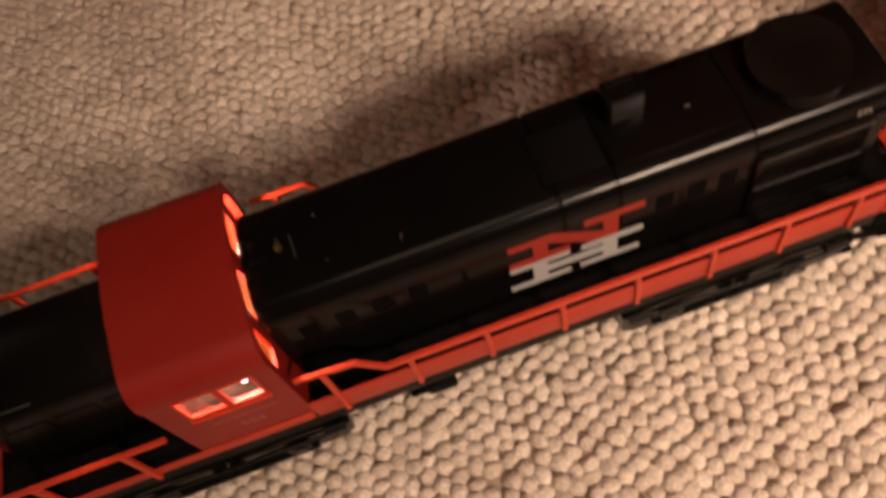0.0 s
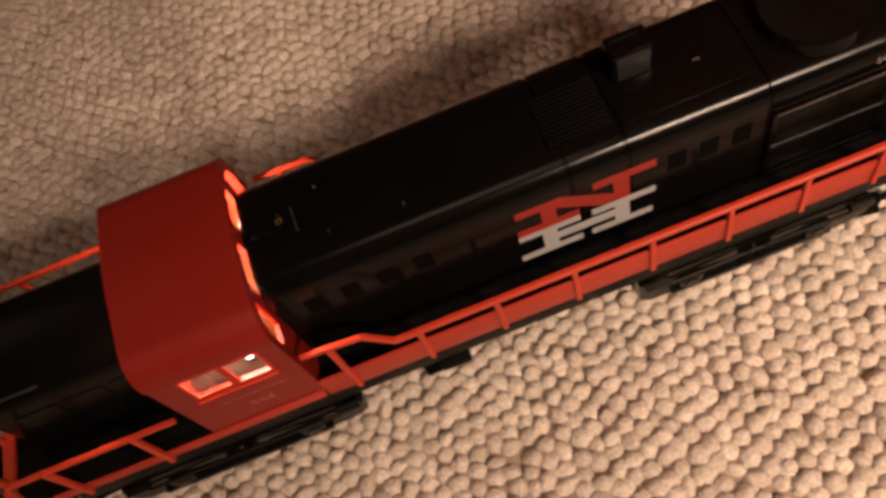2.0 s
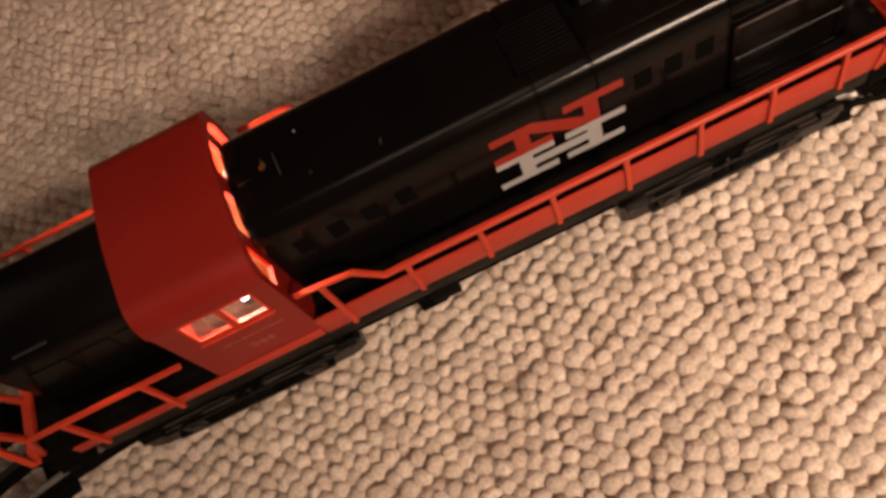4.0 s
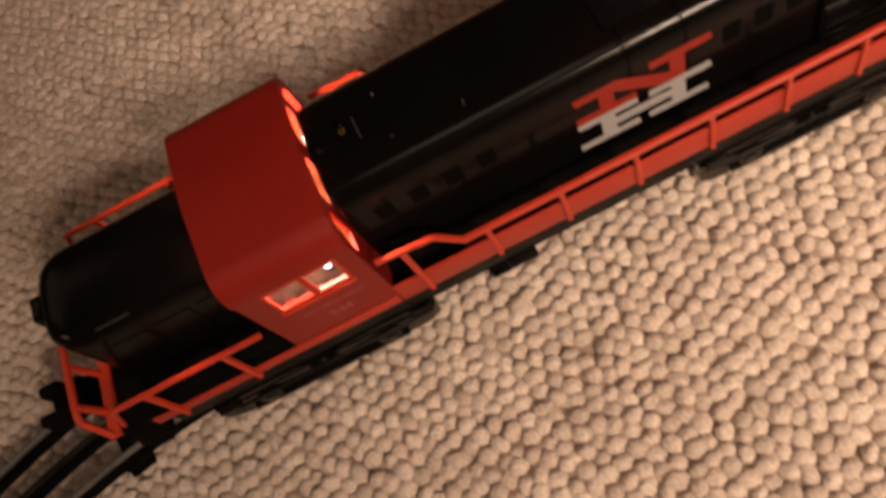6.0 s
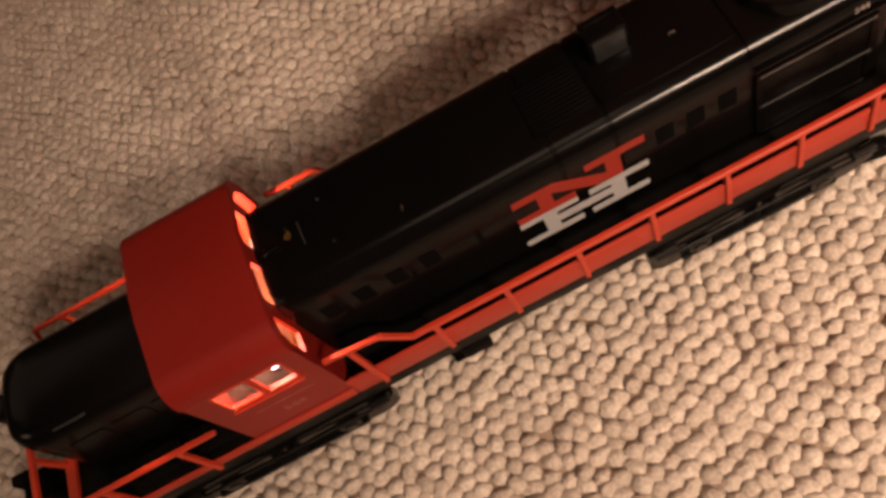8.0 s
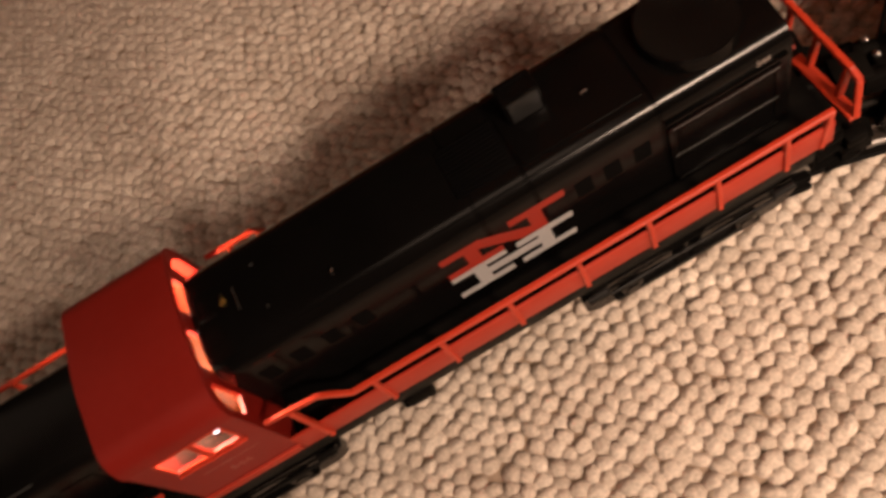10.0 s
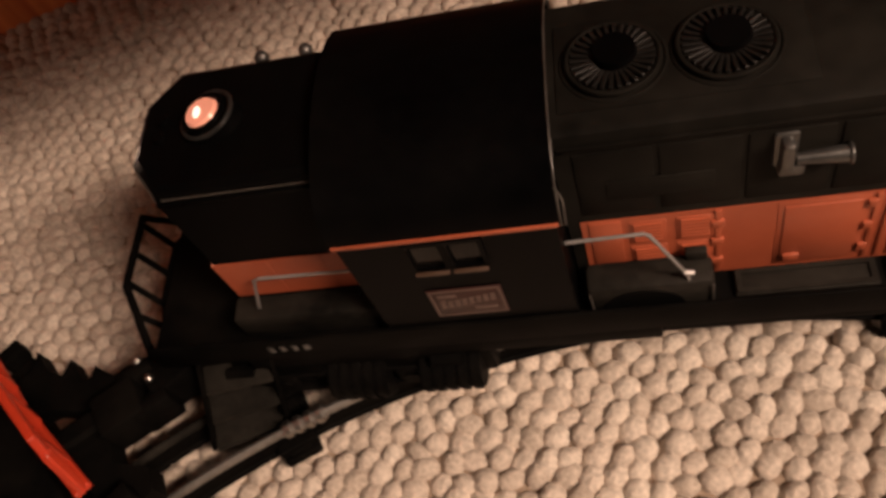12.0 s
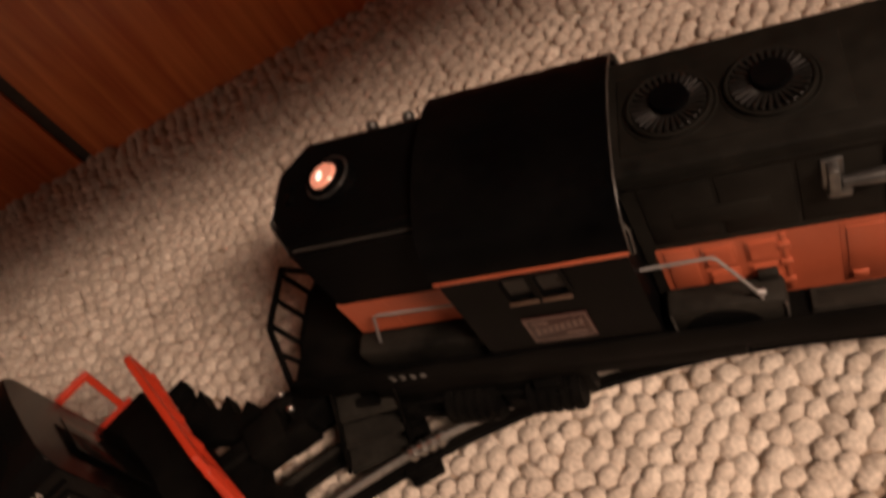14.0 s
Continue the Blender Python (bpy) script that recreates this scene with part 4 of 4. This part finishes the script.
# cab
cab = part("cab", plate([[(242.6, 47), (286.4, 47), (286.4, 89), (242.6, 89)], rounded(256.2, 263.0, 77.2, 86.6, 0.5), rounded(264.2, 271.0, 77.2, 86.6, 0.5)], 1.4, lambda a, b, c: (a, -26.5 + c, b)), HOODMAT, gp, "plain black cab with an arched roof")
part("side_wall", plate([[(242.6, 47), (286.4, 47), (286.4, 89), (242.6, 89)], rounded(256.2, 263.0, 77.2, 86.6, 0.5), rounded(264.2, 271.0, 77.2, 86.6, 0.5)], 1.4, lambda a, b, c: (a, 26.5 - c, b)), HOODMAT, cab)
arch = [(26.8, 88.4), (26.6, 91.0), (24.6, 96.2), (21.6, 99.8), (16, 102.4), (8, 104.2), (0, 104.8)]
outline = arch + [(-y, z) for y, z in reversed(arch[:-1])]
inner = [(y * 0.95, z - 1.2) for y, z in outline]
part("roof", prism(outline + list(reversed(inner)), 241.6, 287.4), HOODMAT, cab)
for x in (242.6, 285.0):
    part("end_wall", plate([[(-25.2, 47), (25.2, 47)] + [(y, z) for y, z in inner]], 1.4, lambda a, b, c, x=x: (x + c, a, b)), HOODMAT, cab)
part("cab_floor", box(243, 286, -25, 25, 47, 49), MATT, cab)
for s in (-1, 1):
    part("orange_stripe", box(242, 287, min(s * 26.7, s * 27.15), max(s * 26.7, s * 27.15), 88.3, 89.3, 0.1), ORANGE, cab, "thin orange stripe under the eave")
    for x0, x1 in ((256.2, 263.0), (264.2, 271.0)):
        win = part("window", plate([rounded(x0 - 0.7, x1 + 0.7, 76.5, 87.3, 0.5), rounded(x0 + 0.3, x1 - 0.3, 77.6, 86.2, 0.4)], 0.6, lambda a, b, c, s=s: (a, s * (26.4 + c), b)), HOODMAT, cab)
        part("pane", box(x0, x1, s * 25.9 - 0.2, s * 25.9 + 0.2, 77.2, 86.6), DARKGLASS, win, "dark shiny pane")
        part("arm_rest", box(x0 - 0.2, x1 + 0.2, min(s * 26.4, s * 27.8), max(s * 26.4, s * 27.8), 76.0, 76.7, 0.2), ARMREST, win, "worn pale arm rest")
    # the railway's plate, bordered, with illegible script
    sign = part("sign_plate", box(255.6, 271.8, min(s * 26.5, s * 26.9), max(s * 26.5, s * 26.9), 56.2, 68.0, 0.1), SIGNRED, cab, "maroon railway plate with pale border")
    y0, y1 = min(s * 26.85, s * 27.0), max(s * 26.85, s * 27.0)
    for q in ((255.9, 271.5, 67.2, 67.7), (255.9, 271.5, 56.5, 57.0), (255.9, 256.4, 57.0, 67.2), (271.0, 271.5, 57.0, 67.2)):
        part("border", box(q[0], q[1], y0, y1, q[2], q[3]), SIGNPALE, sign)
    for q in ((257.6, 261.6, 64.6, 65.9), (264.6, 269.6, 58.4, 59.7)):
        part("script_bar", box(q[0], q[1], y0, y1, q[2], q[3]), SIGNPALE, sign)
    for k in range(8):
        x = 257.4 + k * 1.62
        z = 59.6 + k * 0.35
        part("script_bar", plate([[(x, z), (x + 1.05, z + 0.2), (x + 1.35, z + 3.2 + (0.8 if k == 0 else 0)), (x + 0.3, z + 3.0 + (0.8 if k == 0 else 0))]], 0.1, lambda a, b, c, s=s: (a, s * (26.88 + c), b)), SIGNPALE, sign)
# Pale tubes on two roof edges: wear and the edge highlight in one colour.
part("edge", tube([(287.5, y, z) for y, z in outline], 0.22), WORNGLINT, cab, "pale line along the edge")
part("edge", tube([(208, -GW + 0.4, 98.2), (241.5, -GW + 0.4, 98.2)], 0.25), WORNGLINT, short, "pale line along the edge")
part("grab_iron", tube([(287.2, -24, 97), (288.4, -25, 94), (288.2, -26.4, 88)], 0.28), WORNGLINT, cab)

# deck and sill
part("deck", box(178, 520, -26.5, 26.5, 42.5, 47.2, 0.6), MATT, gp)
for s in (-1, 1):
    part("side_sill", box(179, 519, min(s * 26.3, s * 27.4), max(s * 26.3, s * 27.4), 42.0, 52.0, 0.4), MATT, gp)
    well = part("step_box", box(288.5, 315.5, min(s * 17.4, s * 25.0), max(s * 17.4, s * 25.0), 47, 57.5, 1.6), DUSTY, gp, "scuffed black step box")
    yo = s * 25.2
    for x in (289.4, 315.0):
        part("scuffed_edge", tube([(x, yo, 47.5), (x, yo, 56.6)], 0.28), WORNGLINT, well, "pale line along the edge")
    arch_line = [(291.5 + 9.0 - 9.0 * math.cos(math.pi * k / 14), 48.2 + 8.0 * math.sin(math.pi * k / 14)) for k in range(15)]
    # Flat plate, not cut in; the arch's shade is its dark colour.
    part("arch_shade", plate([arch_line], 0.3, lambda a, b, c, s=s: (a, s * (25.0 + c), b)), DARK, well)
    part("corner_block", box(310.0, 314.5, min(s * 17.4, s * 19.5), max(s * 17.4, s * 19.5), 57.2, 60.5, 0.4), DUSTY, well)
    for k in range(6):
        x = 320 + k * 31
        lid = part("lid_frame", plate([rounded(x + 0.4, x + 28.6, 0, 5.6, 0.4), rounded(x + 1.6, x + 27.4, 1.0, 4.6, 0.3)], 0.5, lambda a, b, c, s=s: (a, s * (18.0 + b), 48.2 + c)), DUSTY, gp)
        part("battery_box", box(x, x + 29, min(s * 17.4, s * 24), max(s * 17.4, s * 24), 47, 48.2, 0.4), DUSTY, gp)
part("frame", box(184, 514, -11, 11, 34, 43, 1), MATT, gp)
for s in (-1, 1):
    part("frame_skirt", box(200, 304, min(s * 20, s * 26), max(s * 20, s * 26), 33.5, 42.3, 0.8), MATT, gp)
    part("frame_skirt", box(304.4, 512, min(s * 20, s * 26), max(s * 20, s * 26), 36.6, 42.3, 0.8), MATT, gp)
part("pilot", box(177, 180, -25, 25, 20, 43, 1), MATT, gp)
lettering("2 3 3 8", 3.2, DIMINK, gp, at(215.6, -27.48, 46.4, 0, 0, 90), "road_number", "small pale road number", stretch=1.25)
truck(gp, 222, 25, 60, MATT, 2.0)
truck(gp, 455, 25, 60, TRUCKBLACK, 2.0)
for s in (-1, 1):
    part("air_tank", tube([(276, s * 15, 32), (300, s * 15, 32)], 4.8, n=16), MATT, gp)
    for x, r in ((226.5, 7.2), (251.0, 6.6)):
        pot = part("ribbed_cylinder", tube([(x - 8.0, s * 24.5, 24), (x + 8.0, s * 24.5, 24)], r - 0.6, n=20), MATT, gp, "ribbed black brake cylinder")
        for k in range(5):
            part("rib", tube([(x - 7.4 + k * 3.2, s * 24.5, 24), (x - 5.6 + k * 3.2, s * 24.5, 24)], r, n=20), MATT, pot)
    part("truck_skirt", box(192, 262, min(s * 19, s * 24), max(s * 19, s * 24), 17, 42, 1.5), MATT, gp)
steps(gp, 181, 26.5, 20, 43, 1)


def swung_stepwell(parent, corners, depth):
    """Steps that swing with the truck: two cheeks and a back between four corners of their open face, with three treads."""
    bl, br, tl, tr = (Vector(p) for p in corners)
    inward = Vector((bl.y - br.y, br.x - bl.x, 0)).normalized()

    def piece(f0, f1, g0, g1, d0, d1):
        own = bmesh.new()
        v = []
        for d in (d0, d1):
            for f, g in ((f0, g0), (f1, g0), (f1, g1), (f0, g1)):
                v.append(own.verts.new(bl.lerp(br, f).lerp(tl.lerp(tr, f), g) + inward * d))
        for q in ((0, 1, 2, 3), (7, 6, 5, 4), (0, 4, 5, 1), (1, 5, 6, 2), (2, 6, 7, 3), (3, 7, 4, 0)):
            own.faces.new([v[k] for k in q])
        bmesh.ops.recalc_face_normals(own, faces=own.faces)
        bmesh.ops.bevel(own, geom=own.edges[:], offset=0.25, segments=1, affect="EDGES")
        return own

    well = part("stepwell", piece(0.0, 1.0, 0.0, 1.0, depth - 1.5, depth), MATT, parent, "black stepwell above the rail")
    for f in (0.0, 0.94):
        part("cheek", piece(f, f + 0.06, 0.0, 1.0, 0.0, depth - 1.6), MATT, well)
    for g in (0.0, 0.34, 0.67):
        part("tread", piece(0.065, 0.935, g, g + 0.05, -0.8, depth - 1.6), DUSTY, well, "scuffed tread")


swung_stepwell(gp, ((176, -38.5, 6.6), (199, -30.8, 6.6), (187, -27.2, 41.8), (208, -25.6, 41.8)), 9.0)
coupler(gp, 190, 31, -1, -7, 42, (-2.5, 4.5))

# wire handrails
for s in (-1, 1):
    wire = part("handrail", tube([(242.5, s * 20, 68.6), (216.5, s * 20, 69.4), (215.0, s * 20, 68.6), (208.0, s * 20.5, 48.5)], 0.42), WIRE, gp, "bent steel wire handrail")
    part("foot", disc(207.8, s * 20.5, 48.6, 1.0, 1.6, n=12), STEEL, wire)
    wire = part("handrail", tube([(286.6, s * 23.4, 76.4), (302, s * 23.4, 76.8), (303, s * 23.4, 75.8), (310.0, s * 23.8, 59.2), (311, s * 23.8, 47)], 0.42), WIRE, gp, "bent steel wire handrail")
    part("knob", tube([(309.2, s * 23.8, 60.4), (311.2, s * 23.8, 59.9)], 0.62), WIRE, wire)
top = [(170.5, -22.5, 35), (170.5, -9, 54.5), (170.5, 12, 54.5), (170.5, 22.5, 35)]
endrail = part("end_rail", tube(top, 1.1), MATT, gp, "black end railing")
part("lower_bar", tube([(174.0, -21.5, 35), (174.0, -6, 42), (174.0, 10, 42), (174.0, 21.5, 35)], 1.0), MATT, endrail)
for y, z in ((-14, 47), (-8, 54.5), (1, 54.5), (10, 54.5)):
    part("post", tube([(170.5, y, z), (174.0, y, 40), (178.5, y, 40)], 0.9), MATT, endrail)
for s in (-1, 1):
    part("tread", box(169, 175, min(s * 20, s * 24), max(s * 20, s * 24), 31, 36, 0.8), MATT, endrail)

# horn on the flank
horn = part("horn", box(326.8, 329.2, -GW - 3.6, -GW, 87.0, 95.0, 0.9), GREYPAINT, gp, "grey cast horn on a bracket")
part("flange", box(325.9, 330.1, -GW - 1.0, -GW + 0.2, 86.2, 95.6, 0.5), GREYPAINT, horn)
part("foot", box(326.6, 331.2, -GW - 3.0, -GW, 85.4, 88.4, 0.7), GREYPAINT, horn)
part("bell", disc(334.0, -GW - 2.2, 89.8, 1.1, 9.0, n=20, r2=1.7, m=Matrix.Rotation(radians(90), 4, "Y")), GREYPAINT, horn)
part("mouth", ring(338.5, -GW - 2.2, 89.8, 1.7, 0.4, n=20, m=Matrix.Rotation(radians(90), 4, "Y")), GREYPAINT, horn)
# small bell bracket on the far flank of the short hood
for x in (223.5, 234):
    bm = tube([(x, GW, 92), (x, GW + 4.0, 95)], 0.7)
    own = bmesh.new()
    bmesh.ops.create_uvsphere(own, u_segments=12, v_segments=8, radius=1.7)
    bmesh.ops.translate(own, vec=(x, GW + 4.2, 96), verts=own.verts)
    part("marker", join(bm, own), GREYPAINT, gp, "small grey marker on a stalk")
